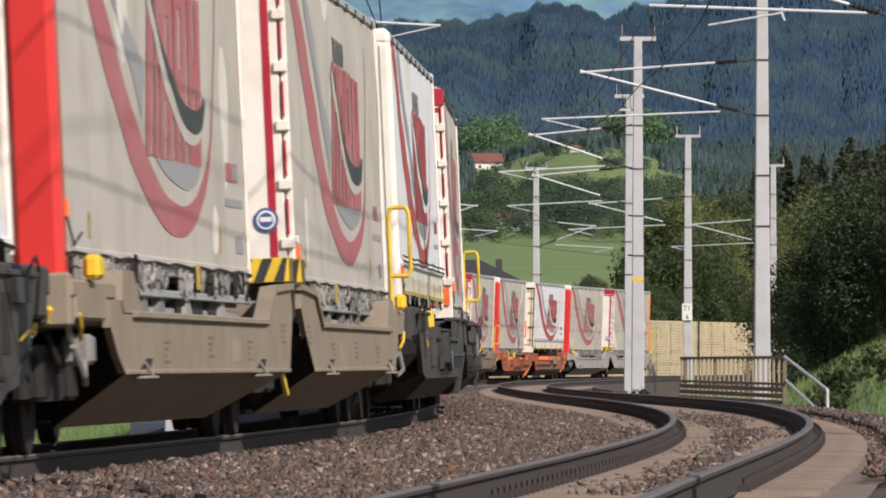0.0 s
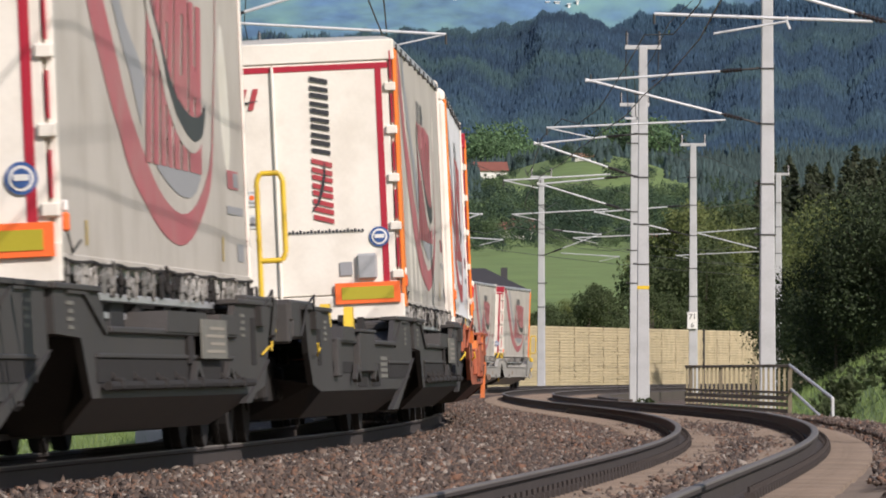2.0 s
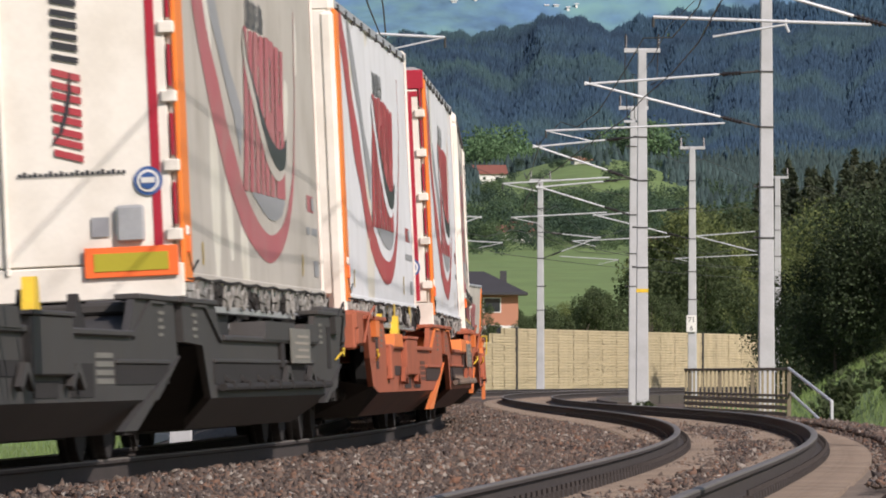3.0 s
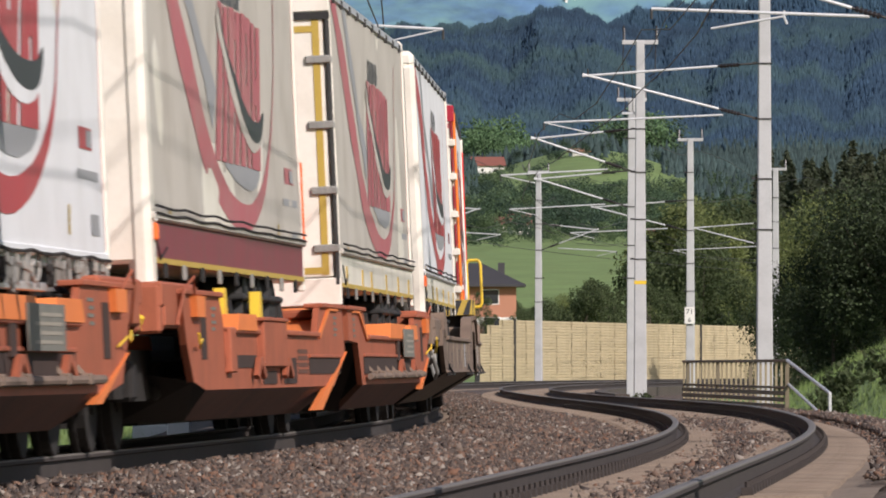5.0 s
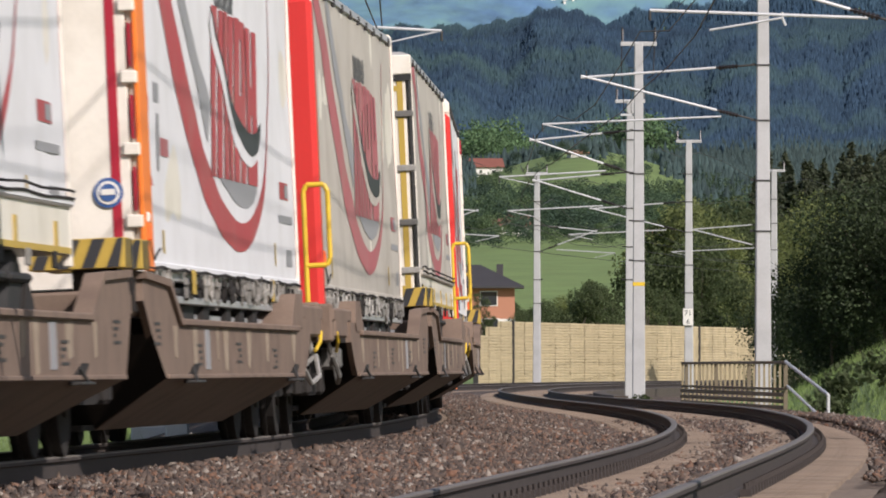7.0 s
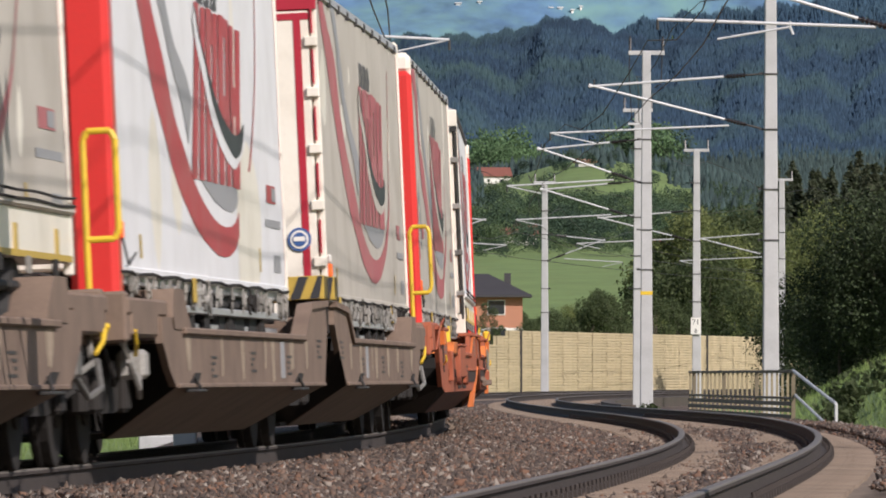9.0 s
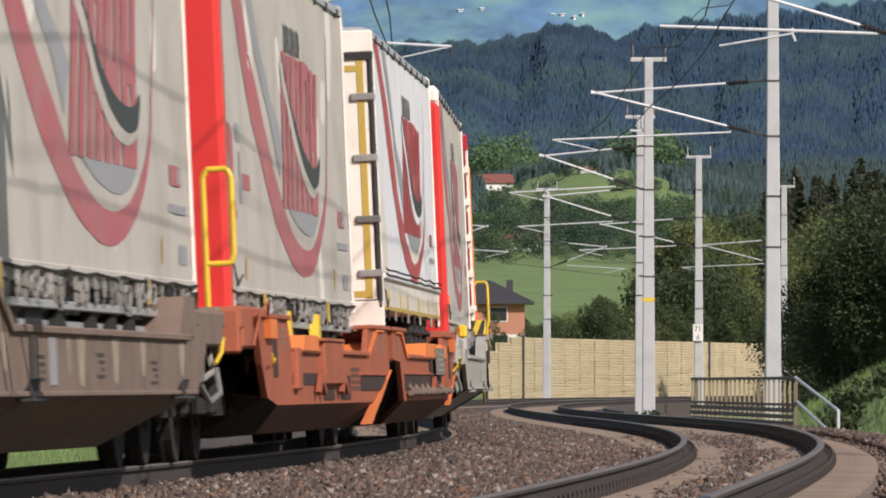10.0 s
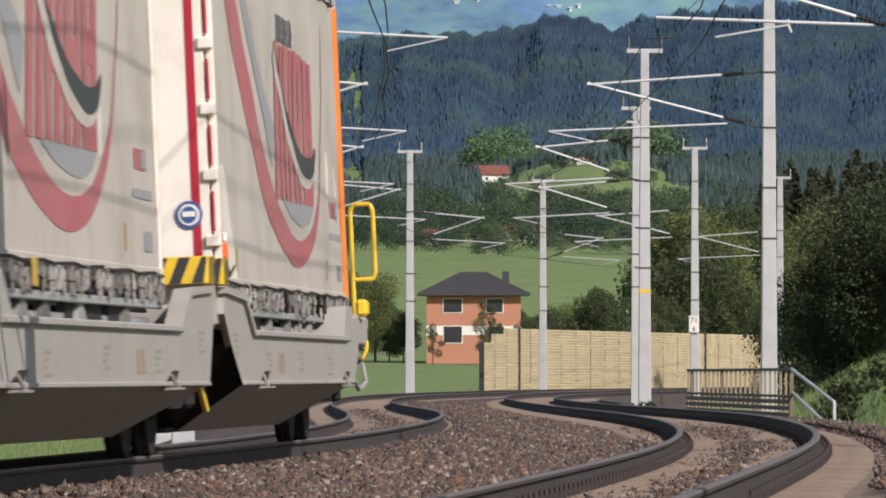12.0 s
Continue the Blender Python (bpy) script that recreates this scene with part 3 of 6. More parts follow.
# ---- footbridge railing beside the outer track ----
def railing():
    th = new("bridge_railing", None)
    tagged(th, "weathered brown steel bridge railing with upright bars and sloping end rail", "railing")
    a, b = Vector((6.95, 166, -0.32)), Vector((5.75, 195, -0.32))
    L = (b - a).length
    ang = math.atan2(b.y - a.y, b.x - a.x)
    th.matrix_world = Matrix.Translation(a) @ Matrix.Rotation(ang, 4, "Z")
    part("top_rail", box(B(), 0, L, -0.04, 0.04, 1.06, 1.12, 0.008), "wood_rail", th)
    part("middle_rail", box(B(), 0, L, -0.025, 0.025, 0.53, 0.58, 0.006), "wood_rail", th)
    part("bottom_rail", box(B(), 0, L, -0.025, 0.025, 0.08, 0.13, 0.006), "wood_rail", th)
    n = 22
    bar = None
    for i in range(n + 1):
        x = L * i / n
        if i % 7 == 0:
            part("post", box(B(), x - 0.04, x + 0.04, -0.04, 0.04, -0.3, 1.07), "wood_rail", th)
        elif bar is None:
            bar = part("bar", box(B(), -0.022, 0.022, -0.022, 0.022, 0.1, 1.07), "rail_bar", th)
            bar.location = (x, 0, 0)
        else:
            o = obj_of("bar", bar.data, "rail_bar", th)
            o.location = (x, 0, 0)
    for z in (0.14, 0.27, 0.40):
        part("kick_board", box(B(), 0, L, 0.03, 0.055, z, z + 0.085, 0.004), "wood_rail", th)
    inv = th.matrix_world.inverted()
    e = [inv @ Vector(v) for v in ((6.95, 166, 0.78), (7.52, 160, 0.14), (7.52, 160, -0.35))]
    part("end_rail", pipe(B(), e, 0.035), "steel", th, "pale galvanised sloping handrail")
    e = [inv @ Vector(v) for v in ((6.98, 166, 0.30), (7.34, 161, -0.22))]
    part("lower_end_rail", pipe(B(), e, 0.03), "steel", th)


railing()


def bridge_edge():
    """Low dark concrete kerb of the underbridge along the outer track."""
    e = sweep("bridge_kerb", [(-0.2, -0.9), (0.2, -0.9), (0.2, -0.06), (-0.2, -0.06)], 198, 330, 3.0, SPACING + 2.35, 1.0, "brown_kerb")
    tagged(e, "low brown-stained concrete bridge kerb beside the outer track", "kerb", kind="structure")


bridge_edge()

# ---- curtain-sided trailers ----
TL, TW, Z0, Z1 = 13.6, 1.275, 1.30, 4.06
CUR0, HEM = 1.42, 1.275


def cloth_x(y, z, seed):
    """Bulge of the cloth at y, z."""
    return 0.018 * noise.noise(Vector((y * 0.45 + seed, z * 0.8, seed))) + 0.010 * noise.noise(Vector((y * 1.2, z * 0.35 + seed, seed + 9)))


def on_cloth(bm, u, v, lift, seed):
    seed, zb = seed
    y, z = u * TL, zb + v * (Z1 - 0.1 - zb)
    return bm.verts.new((TW - 0.022 + cloth_x(y, z, seed) + lift, y, z))


def ribbon(bm, outer, inner, lift, seed, n=40):
    """A band between two curves given as (u, v) along and up the curtain, lying on the cloth."""
    def curve(pts, t):
        pts = np.array(pts, float)
        d = np.concatenate([[0], np.cumsum(np.hypot(*np.diff(pts, axis=0).T))])
        d /= d[-1]
        k = np.linspace(0, 1, 400)
        px, py = np.interp(k, d, pts[:, 0]), np.interp(k, d, pts[:, 1])
        ker = np.ones(21) / 21
        px, py = [np.convolve(np.concatenate([2 * a[0] - a[10:0:-1], a, 2 * a[-1] - a[-2:-12:-1]]), ker, "valid") for a in (px, py)]
        return np.array((np.interp(t, k, px), np.interp(t, k, py)))
    rows = []
    for t in np.linspace(0, 1, n):
        a, b = curve(outer, t), curve(inner, t)
        rows.append([on_cloth(bm, *(a + (b - a) * f), lift, seed) for f in (0, 0.25, 0.5, 0.75, 1)])
    for p, q in zip(rows[:-1], rows[1:]):
        for i in range(4):
            bm.faces.new((p[i], q[i], q[i + 1], p[i + 1]))
    return bm


def quad(bm, u0, u1, v0, v1, lift, seed, skew=0.0):
    n = max(1, int((v1 - v0) * 14))
    rows = []
    for i in range(n + 1):
        f = i / n
        rows.append([on_cloth(bm, u0 + skew * f, v0 + (v1 - v0) * f, lift, seed), on_cloth(bm, u1 + skew * f, v0 + (v1 - v0) * f, lift, seed)])
    for p, q in zip(rows[:-1], rows[1:]):
        bm.faces.new((p[0], p[1], q[1], q[0]))
    return bm


def curtain_mesh(side, lower, seed):
    """A slightly billowing cloth side."""
    ny, nz = 68, 14
    zb = 1.62 if lower else HEM + 0.02
    vs, fs = [], []
    for i in range(ny + 1):
        y = TL * i / ny
        for j in range(nz + 1):
            z = zb + (Z1 - 0.1 - zb) * j / nz
            vs.append((side * (TW - 0.022 + cloth_x(y, z, seed)), y, z))
    for i in range(ny):
        for j in range(nz):
            a = i * (nz + 1) + j
            fs.append((a, a + nz + 1, a + nz + 2, a + 1))
    me = mesh_from("curtain", vs, fs)
    for p in me.polygons:
        p.use_smooth = True
    return me


def strap_mesh(k):
    """A webbing strap below the hem with its buckle, and the slack loop beside it."""
    bm = B()
    box(bm, -0.006, 0.006, -0.055, 0.055, -0.185, 0.02)
    box(bm, -0.010, 0.018, -0.075, 0.075, -0.115 + 0.02 * k, -0.065 + 0.02 * k, 0.005)
    pts = [(0.012, 0.15 + 0.075 * math.cos(a), -0.075 - (0.075 + 0.012 * k) * math.sin(a)) for a in (-0.9, -0.3, 0.4, 1.1, 1.8, 2.5, 3.2, 3.8)]
    for a, b in zip(pts[:-1], pts[1:]):
        tube(bm, a, b, 0.014, seg=5)
    if k == 1:
        tube(bm, (0.012, 0.05, -0.15), (0.006, 0.32, -0.10), 0.010, seg=5)
    if k == 2:
        box(bm, -0.002, 0.012, 0.21, 0.27, -0.20, -0.05)
    bmesh.ops.recalc_face_normals(bm, faces=bm.faces)
    me = bpy.data.meshes.new("strap")
    bm.to_mesh(me)
    bm.free()
    return me


STRAPS = [strap_mesh(k) for k in range(3)]
STRAP_KINDS = {}


def graphics(parent, seed, red, zb, cloth):
    """Print on a curtain: red and grey crescents, a block of red strokes with a dark tick, and small info marks."""
    sd = (seed, zb)
    part("red_swoosh", ribbon(B(), [(0.03, 1.0), (0.11, 0.82), (0.155, 0.66), (0.215, 0.485), (0.285, 0.315), (0.355, 0.19), (0.435, 0.095), (0.52, 0.035),
                                    (0.58, 0.018), (0.65, 0.042), (0.715, 0.11), (0.765, 0.21), (0.80, 0.35), (0.842, 0.62), (0.86, 0.90)],
                              [(0.10, 1.0), (0.19, 0.82), (0.23, 0.68), (0.30, 0.49), (0.37, 0.335), (0.44, 0.22), (0.505, 0.15), (0.57, 0.118),
                               (0.615, 0.112), (0.67, 0.138), (0.715, 0.18), (0.757, 0.255), (0.795, 0.36), (0.837, 0.62), (0.856, 0.90)], 0.005, sd, 56),
         red, parent, "broad red crescent print")
    part("grey_swoosh", ribbon(B(), [(0.17, 1.0), (0.25, 0.735), (0.309, 0.589), (0.363, 0.474), (0.405, 0.34)],
                               [(0.215, 1.0), (0.296, 0.743), (0.351, 0.606), (0.403, 0.532), (0.432, 0.47)], 0.005, sd),
         "grey_print", parent, "grey crescent print")
    part("grey_bowl", ribbon(B(), [(0.478, 0.235), (0.51, 0.212), (0.545, 0.190), (0.60, 0.170), (0.645, 0.168), (0.69, 0.19), (0.715, 0.228)],
                             [(0.48, 0.246), (0.52, 0.247), (0.56, 0.246), (0.60, 0.246), (0.64, 0.246), (0.68, 0.247), (0.715, 0.247)], 0.005, sd),
         "grey_print", parent, "grey bowl-shaped print")
    # four tall red blocks of strokes, leaning slightly
    tops = (0.768, 0.766, 0.764, 0.748)
    for i in range(4):
        u = 0.418 + i * 0.079
        low, top, lean = 0.244 + 0.0006 * i, tops[i], 0.046 - 0.006 * i
        bm = B()
        quad(bm, u, u + 0.030, low, top, 0.008, sd, lean)
        quad(bm, u + 0.040, u + 0.067, low, top - 0.006, 0.008, sd, lean)
        k = lambda v: lean * (v - low) / (top - low)
        if i < 2:
            for v0, v1 in (((0.60, 0.76),) if i == 0 else ((0.66, 0.76), (0.42, 0.50))):
                quad(bm, u + 0.028 + k(v0), u + 0.042 + k(v0), v0, v1, 0.0082, sd)
        elif i == 2:
            quad(bm, u + 0.028 + k(0.70), u + 0.042 + k(0.70), 0.70, 0.757, 0.0082, sd)
            quad(bm, u + 0.028 + k(0.50), u + 0.042 + k(0.50), 0.44, 0.52, 0.0082, sd)
        else:
            quad(bm, u + 0.028 + k(0.27), u + 0.042 + k(0.27), low, 0.33, 0.0082, sd)
            quad(bm, u + 0.028 + k(0.50), u + 0.042 + k(0.50), 0.47, 0.56, 0.0082, sd)
        part("red_bar", bm, red, parent)
    low_edge = [(0.462, 0.75), (0.474, 0.682), (0.51, 0.60), (0.552, 0.487), (0.60, 0.40), (0.645, 0.35), (0.69, 0.334), (0.73, 0.355), (0.75, 0.42), (0.752, 0.455)]
    high_edge = [(0.468, 0.745), (0.487, 0.668), (0.533, 0.573), (0.578, 0.49), (0.62, 0.437), (0.66, 0.412), (0.70, 0.408), (0.728, 0.422), (0.742, 0.44), (0.75, 0.456)]
    part("check_outline", ribbon(B(), [(a - 0.016, b - 0.036) for a, b in low_edge[:-2]] + [(0.756, 0.39), (0.758, 0.45)], low_edge, 0.0105, sd), cloth, parent)
    part("dark_check", ribbon(B(), low_edge, high_edge, 0.013, sd), "black_print", parent, "charcoal tick-shaped print")
    bm = B()
    for i in range(9):
        u = 0.484 + i * 0.0142
        quad(bm, u, u + (0.0055, 0.010, 0.006)[i % 3], 0.768, 0.862 - i * 0.0012, 0.006, sd)
        quad(bm, u, u + 0.010, (0.768, 0.845, 0.80)[i % 3], (0.785, 0.861, 0.818)[i % 3], 0.0065, sd)
    part("caption", bm, "lettering_grey", parent)
    part("info_square", quad(B(), 0.885, 0.948, 0.225, 0.282, 0.005, sd), red, parent)
    part("info_mark", quad(B(), 0.918, 0.944, 0.232, 0.275, 0.008, sd), "grey_print", parent)
    part("info_strip", quad(B(), 0.872, 0.972, 0.147, 0.172, 0.005, sd), "grey_print", parent)
    part("info_patch", quad(B(), 0.925, 0.965, 0.005, 0.06, 0.005, sd), "grey_print", parent)
    part("weather_streak", quad(B(), 0.118, 0.128, -0.01, 0.055, 0.005, sd), "ochre_band", parent)
    part("weather_streak", quad(B(), 0.828, 0.836, 0.0, 0.075, 0.005, sd), "ochre_band", parent)
    if seed in (16, 21):
        part("side_stroke", ribbon(B(), [(0.022, 0.455), (0.030, 0.42), (0.036, 0.33), (0.030, 0.25), (0.024, 0.17)],
                                   [(0.045, 0.462), (0.060, 0.42), (0.058, 0.33), (0.052, 0.25), (0.075, 0.175)], 0.005, sd), red, parent, "narrow red side print")
        part("side_square", quad(B(), 0.085, 0.115, 0.41, 0.465, 0.005, sd), "grey_print", parent)
        part("side_bar", quad(B(), 0.098, 0.112, 0.22, 0.38, 0.005, sd), "grey_print", parent)
        part("side_patch", quad(B(), 0.12, 0.17, 0.265, 0.315, 0.005, sd), "faded_red", parent)
    part("edge_seam", quad(B(), 0.992, 0.9975, -0.03, 0.99, 0.005, sd), "faded_red", parent)
    part("edge_seam", quad(B(), 0.004, 0.009, -0.03, 0.99, 0.005, sd), "faded_red", parent)


def disc(bm, x, y, z, r, seg=20):
    bmesh.ops.create_cone(bm, cap_ends=True, segments=seg, radius1=r, radius2=r, depth=0.006,
                          matrix=Matrix.Translation((x, y, z)) @ Matrix.Rotation(radians(90), 4, "X"))
    return bm


def trailer(cloth, face, lower=None, edge=None, seed=0, plate=False, writing=False):
    """One semi-trailer. Local axes: x right, y away along its length, z up from the rails; its shown end at y = 0."""
    th = new("semi_trailer", None)
    shade = "white" if cloth == "white_cloth" else "greyed"
    endw = {"red": "red front wall", "doors": "white red-rimmed rear doors", "white": "plain white end wall", "hinge": "white end with black hinge rail"}[face]
    tagged(th, "%s curtain-sided trailer with %s" % (shade, endw), "trailer", group="trailers on the train")
    bm = box(B(), -TW + 0.03, TW - 0.03, 0.03, TL - 0.03, Z0, Z1 - 0.04)
    part("body", bm, "white_panel", th)
    # roof with rolled side edges
    bm = B()
    prof = [(-TW, 0.0), (-TW + 0.01, 0.07), (-TW + 0.10, 0.105), (0, 0.125), (TW - 0.10, 0.105), (TW - 0.01, 0.07), (TW, 0.0)]
    a = [bm.verts.new((x, 0.0, Z1 - 0.09 + z)) for x, z in prof]
    b = [bm.verts.new((x, TL, Z1 - 0.09 + z)) for x, z in prof]
    for i in range(len(prof) - 1):
        bm.faces.new((a[i], a[i + 1], b[i + 1], b[i]))
    bm.faces.new(a)
    bm.faces.new(list(reversed(b)))
    bm.faces.new((a[0], a[-1], b[-1], b[0]))
    part("roof", bm, "alu", th, "grey roof with aluminium edge")
    roller = None
    for i in range(10):
        y = TL * (i + 0.5) / 10
        if roller is None:
            roller = part("roof_roller", box(B(), TW - 0.02, TW + 0.012, -0.05, 0.05, Z1 - 0.13, Z1 - 0.05, 0.006), "dark_steel", th)
            roller.location = (0, y, 0)
        else:
            obj_of("roof_roller", roller.data, "dark_steel", th).location = (0, y, 0)
    # right and left curtains
    for side in (1, -1):
        me = curtain_mesh(side, lower, seed)
        c = obj_of("curtain", me, cloth, th, "slightly billowing cloth side curtain with print" if side > 0 else "")
        if side > 0:
            graphics(c, seed, "red_print" if cloth == "white_cloth" else "faded_red", 1.58 if lower else CUR0, cloth)
            n = 25
            if not lower:
                part("hem", box(B(), TW - 0.04, TW - 0.004, 0.05, TL - 0.05, HEM - 0.012, HEM + 0.05, 0.008), cloth, c)
                part("hem_rope", pipe(B(), [(TW + 0.004, 0.05 + (TL - 0.1) * i / 24, HEM + 0.004 + 0.010 * math.sin(i * 2.1 + seed)) for i in range(25)], 0.012, 5), "under", c)
                part("buckle_rail", box(B(), TW - 0.055, TW - 0.012, 0.05, TL - 0.05, HEM - 0.235, HEM - 0.178, 0.008), "alu", c, "pale aluminium buckle rail")
                for i in range(n):
                    r = random.Random(seed * 100 + i)
                    if r.random() < 0.05:
                        continue
                    kind = r.randrange(3)
                    shade_of = ("strap", "strap", "pale_strap", "pale_strap", "under")[r.randrange(5)]
                    if (kind, shade_of) not in STRAP_KINDS:
                        STRAP_KINDS[kind, shade_of] = STRAPS[kind].copy()
                    o = obj_of("strap", STRAP_KINDS[kind, shade_of], shade_of, c)
                    o.rotation_euler = (r.uniform(-0.22, 0.22), r.uniform(-0.05, 0.1), r.uniform(-0.2, 0.2))
                    o.location = (TW - 0.004, 0.25 + (TL - 0.7) * i / (n - 1) + r.uniform(-0.05, 0.05), HEM - 0.012 + r.uniform(-0.015, 0.01))
                    if r.random() < 0.06:
                        part("strap_tag", box(B(), TW + 0.014, TW + 0.024, o.location.y - 0.13, o.location.y + 0.13, HEM - 0.16, HEM + 0.02, 0.004), "ochre_band", c, "yellow strap tag")
            else:
                part("hem", box(B(), TW - 0.03, TW + 0.03, 0.05, TL - 0.05, 1.60, 1.66, 0.015), cloth, c)
                for zr, amp in ((1.705, 0.005), (1.655, 0.004)):
                    slack = [(TW + 0.034, 0.1 + (TL - 0.2) * i / 30, zr + amp * math.sin(i * 1.3 + seed) - 0.012 * abs(math.sin(i * 0.55 + seed))) for i in range(31)]
                    part("slack_rope", pipe(B(), slack, 0.010, 5), "under", c)
                for i in range(9):
                    y0 = 0.8 + i * 1.45
                    part("hook", box(B(), TW - 0.008, TW + 0.012, y0, y0 + 0.22, 1.20, 1.31, 0.006), "pale_strap" if i % 2 else "under", c)
    # side rail below the curtain
    for side in (1, -1):
        x0, x1 = sorted((side * (TW - 0.05), side * (TW - 0.005)))
        if lower:
            part("side_rail", box(B(), x0, x1, 0.02, TL - 0.02, 1.30, 1.60, 0.008), lower, th)
            if side > 0:
                part("reflective_band", box(B(), TW - 0.01, TW + 0.003, 0.1, TL - 0.1, 1.302, 1.342), "ochre_band", th)
                for y in (0.9, 3.6, 5.2, 8.0, 10.4, 12.6) if lower != "maroon" else ():
                    part("clasp", box(B(), TW - 0.008, TW + 0.004, y, y + 0.16, 1.30, 1.50), "ochre_band", th)
        else:
            part("side_rail", box(B(), x0 - side * 0.03, x1 - side * 0.03, 0.02, TL - 0.02, 1.20, 1.34, 0.008), "alu", th)
            # added dark sheet stands in for the shade behind the straps
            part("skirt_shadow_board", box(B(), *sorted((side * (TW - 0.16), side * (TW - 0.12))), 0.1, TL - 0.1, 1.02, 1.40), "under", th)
            part("guard_rail", box(B(), x0 - side * 0.08, x1 - side * 0.08, 0.3, TL - 0.3, 0.93, 0.98, 0.006), "alu", th)
    # chassis and running gear down in the pocket
    for x in (-0.55, 0.55):
        part("chassis_beam", box(B(), x - 0.07, x + 0.07, 0.4, TL - 0.2, 0.95, 1.30), "under", th)
    for y in (2.6, 3.9, 5.2) if face in ("doors",) else (TL - 5.2, TL - 3.9, TL - 2.6):
        for x in (-1.02, 1.02):
            bm = B()
            bmesh.ops.create_cone(bm, cap_ends=True, segments=20, radius1=0.50, radius2=0.50, depth=0.36,
                                  matrix=Matrix.Translation((x, y, 0.84)) @ Matrix.Rotation(radians(90), 4, "Y"))
            bmesh.ops.bevel(bm, geom=[e for e in bm.edges if len(e.link_faces) == 2 and e.calc_face_angle() > 1], offset=0.05, segments=1, affect="EDGES")
            part("tyre", bm, "black", th)
        bm = B()
        box(bm, TW - 0.35, TW - 0.03, y - 0.55, y + 0.55, 1.10, 1.16, 0.02)
        part("mudguard", bm, "black", th)
    # corner posts at both ends
    for y0, y1 in ((0.0, 0.10), (TL - 0.10, TL)):
        for x in (-TW, TW - 0.06):
            part("corner_post", box(B(), x, x + 0.06, y0, y1, Z0 - 0.08, Z1 - 0.06, 0.01), "white_panel", th)
    if edge:
        y0, y1 = (TL - 0.26, TL - 0.06) if edge == "far" else (-0.03, 0.55)
        part("edge_band", box(B(), TW - 0.022, TW + 0.012, y0, y1, Z0 - 0.05, Z1 - 0.12, 0.006), "orange_edge", th, "bright orange edge band")
    F = -0.012
    if face == "red":
        # outer bulkhead bay in red, standing proud at the near corner
        part("front_wall", box(B(), -TW + 0.06, TW - 0.30, -0.05, 0.03, Z0, Z1 - 0.12, 0.02), "white_panel", th)
        for x in (TW - 0.32, -TW - 0.003):
            part("corner_cheek", box(B(), x, x + 0.323, -0.10, 0.22, Z0 - 0.28, Z1 - 0.18, 0.05), "red_panel", th, "rounded red corner cheek")
        part("roof_cap", box(B(), -TW, TW, -0.06, 0.25, Z1 - 0.20, Z1 + 0.02, 0.05), "white_panel", th)
        bm = tube(B(), (TW - 0.42, -0.10, 2.15), (TW - 0.42, -0.10, 2.95), 0.03)
        part("air_line", bm, "black", th)
        part("service_box", box(B(), -0.45, 0.35, -0.10, -0.03, 1.45, 1.75, 0.02), "black", th)
        part("marker_lamp", box(B(), TW - 0.02, TW + 0.02, 0.16, 0.22, 1.5, 1.62, 0.01), "orange_mark", th)
    elif face == "white":
        part("front_wall", box(B(), -TW + 0.06, TW - 0.06, -0.05, 0.03, Z0, Z1 - 0.10, 0.03), "white_panel", th)
        part("corner_cheek", box(B(), TW - 0.16, TW + 0.004, -0.07, 0.30, Z0 - 0.22, Z1 - 0.12, 0.05), "white_panel", th)
        part("corner_cheek", box(B(), -TW - 0.004, -TW + 0.16, -0.07, 0.30, Z0 - 0.22, Z1 - 0.12, 0.05), "white_panel", th)
        part("roof_cap", box(B(), -TW, TW, -0.06, 0.25, Z1 - 0.16, Z1 + 0.02, 0.05), "white_panel", th)
        part("service_box", box(B(), -0.45, 0.35, -0.10, -0.045, 1.45, 1.75, 0.02), "black", th)
    else:
        hinge = face == "hinge"
        for x0, x1 in ((-TW + 0.07, -0.004), (0.004, TW - 0.07)):
            d = part("rear_door", box(B(), x0, x1, F - 0.035, 0.02, Z0 + 0.10, Z1 - 0.24, 0.008), "white_panel", th, "white coated door leaf")
            rim = "ochre_band" if hinge else "crimson"
            for xx in ((x1 - 0.135, x1 - 0.07) if x1 > 0.5 else (x0 + 0.07, x0 + 0.135),):
                sh = -0.037 if hinge else 0.0
                sg = 1 if x1 > 0.5 else -1
                part("door_rim", box(B(), xx[0] - sg * sh, xx[1] - sg * sh, F - 0.042, F - 0.03, Z0 + 0.12, Z1 - 0.26), rim, d)
            tz = Z1 - 0.42 if hinge else Z1 - 0.32
            part("door_rim", box(B(), x0 + (0.03 if hinge else 0), x1 - (0.04 if hinge else 0), F - 0.0425, F - 0.03, tz, tz + 0.06), rim, d)
            if hinge:
                part("door_rim", box(B(), x0 + 0.03, x1 - 0.04, F - 0.0425, F - 0.03, Z0 + 0.13, Z0 + 0.19), rim, d)
            if hinge or x0 > 0:
                part("lock_rod", tube(B(), ((0.12 if hinge else 0.0) * (1 if x0 > 0 else -1), F - 0.06, Z0 + 0.05), ((0.12 if hinge else 0.0) * (1 if x0 > 0 else -1), F - 0.06, Z1 - 0.26), 0.016), "white_panel" if not hinge else "alu", d)
        part("head_beam", box(B(), -TW, TW, F - 0.05, 0.05, Z1 - 0.235, Z1 - 0.02, 0.01), "white_panel" if hinge or writing else "crimson", th)
        part("sill_beam", box(B(), -TW, TW, F - 0.05, 0.05, Z0 - 0.16, Z0 + 0.09, 0.01), "white_panel", th)
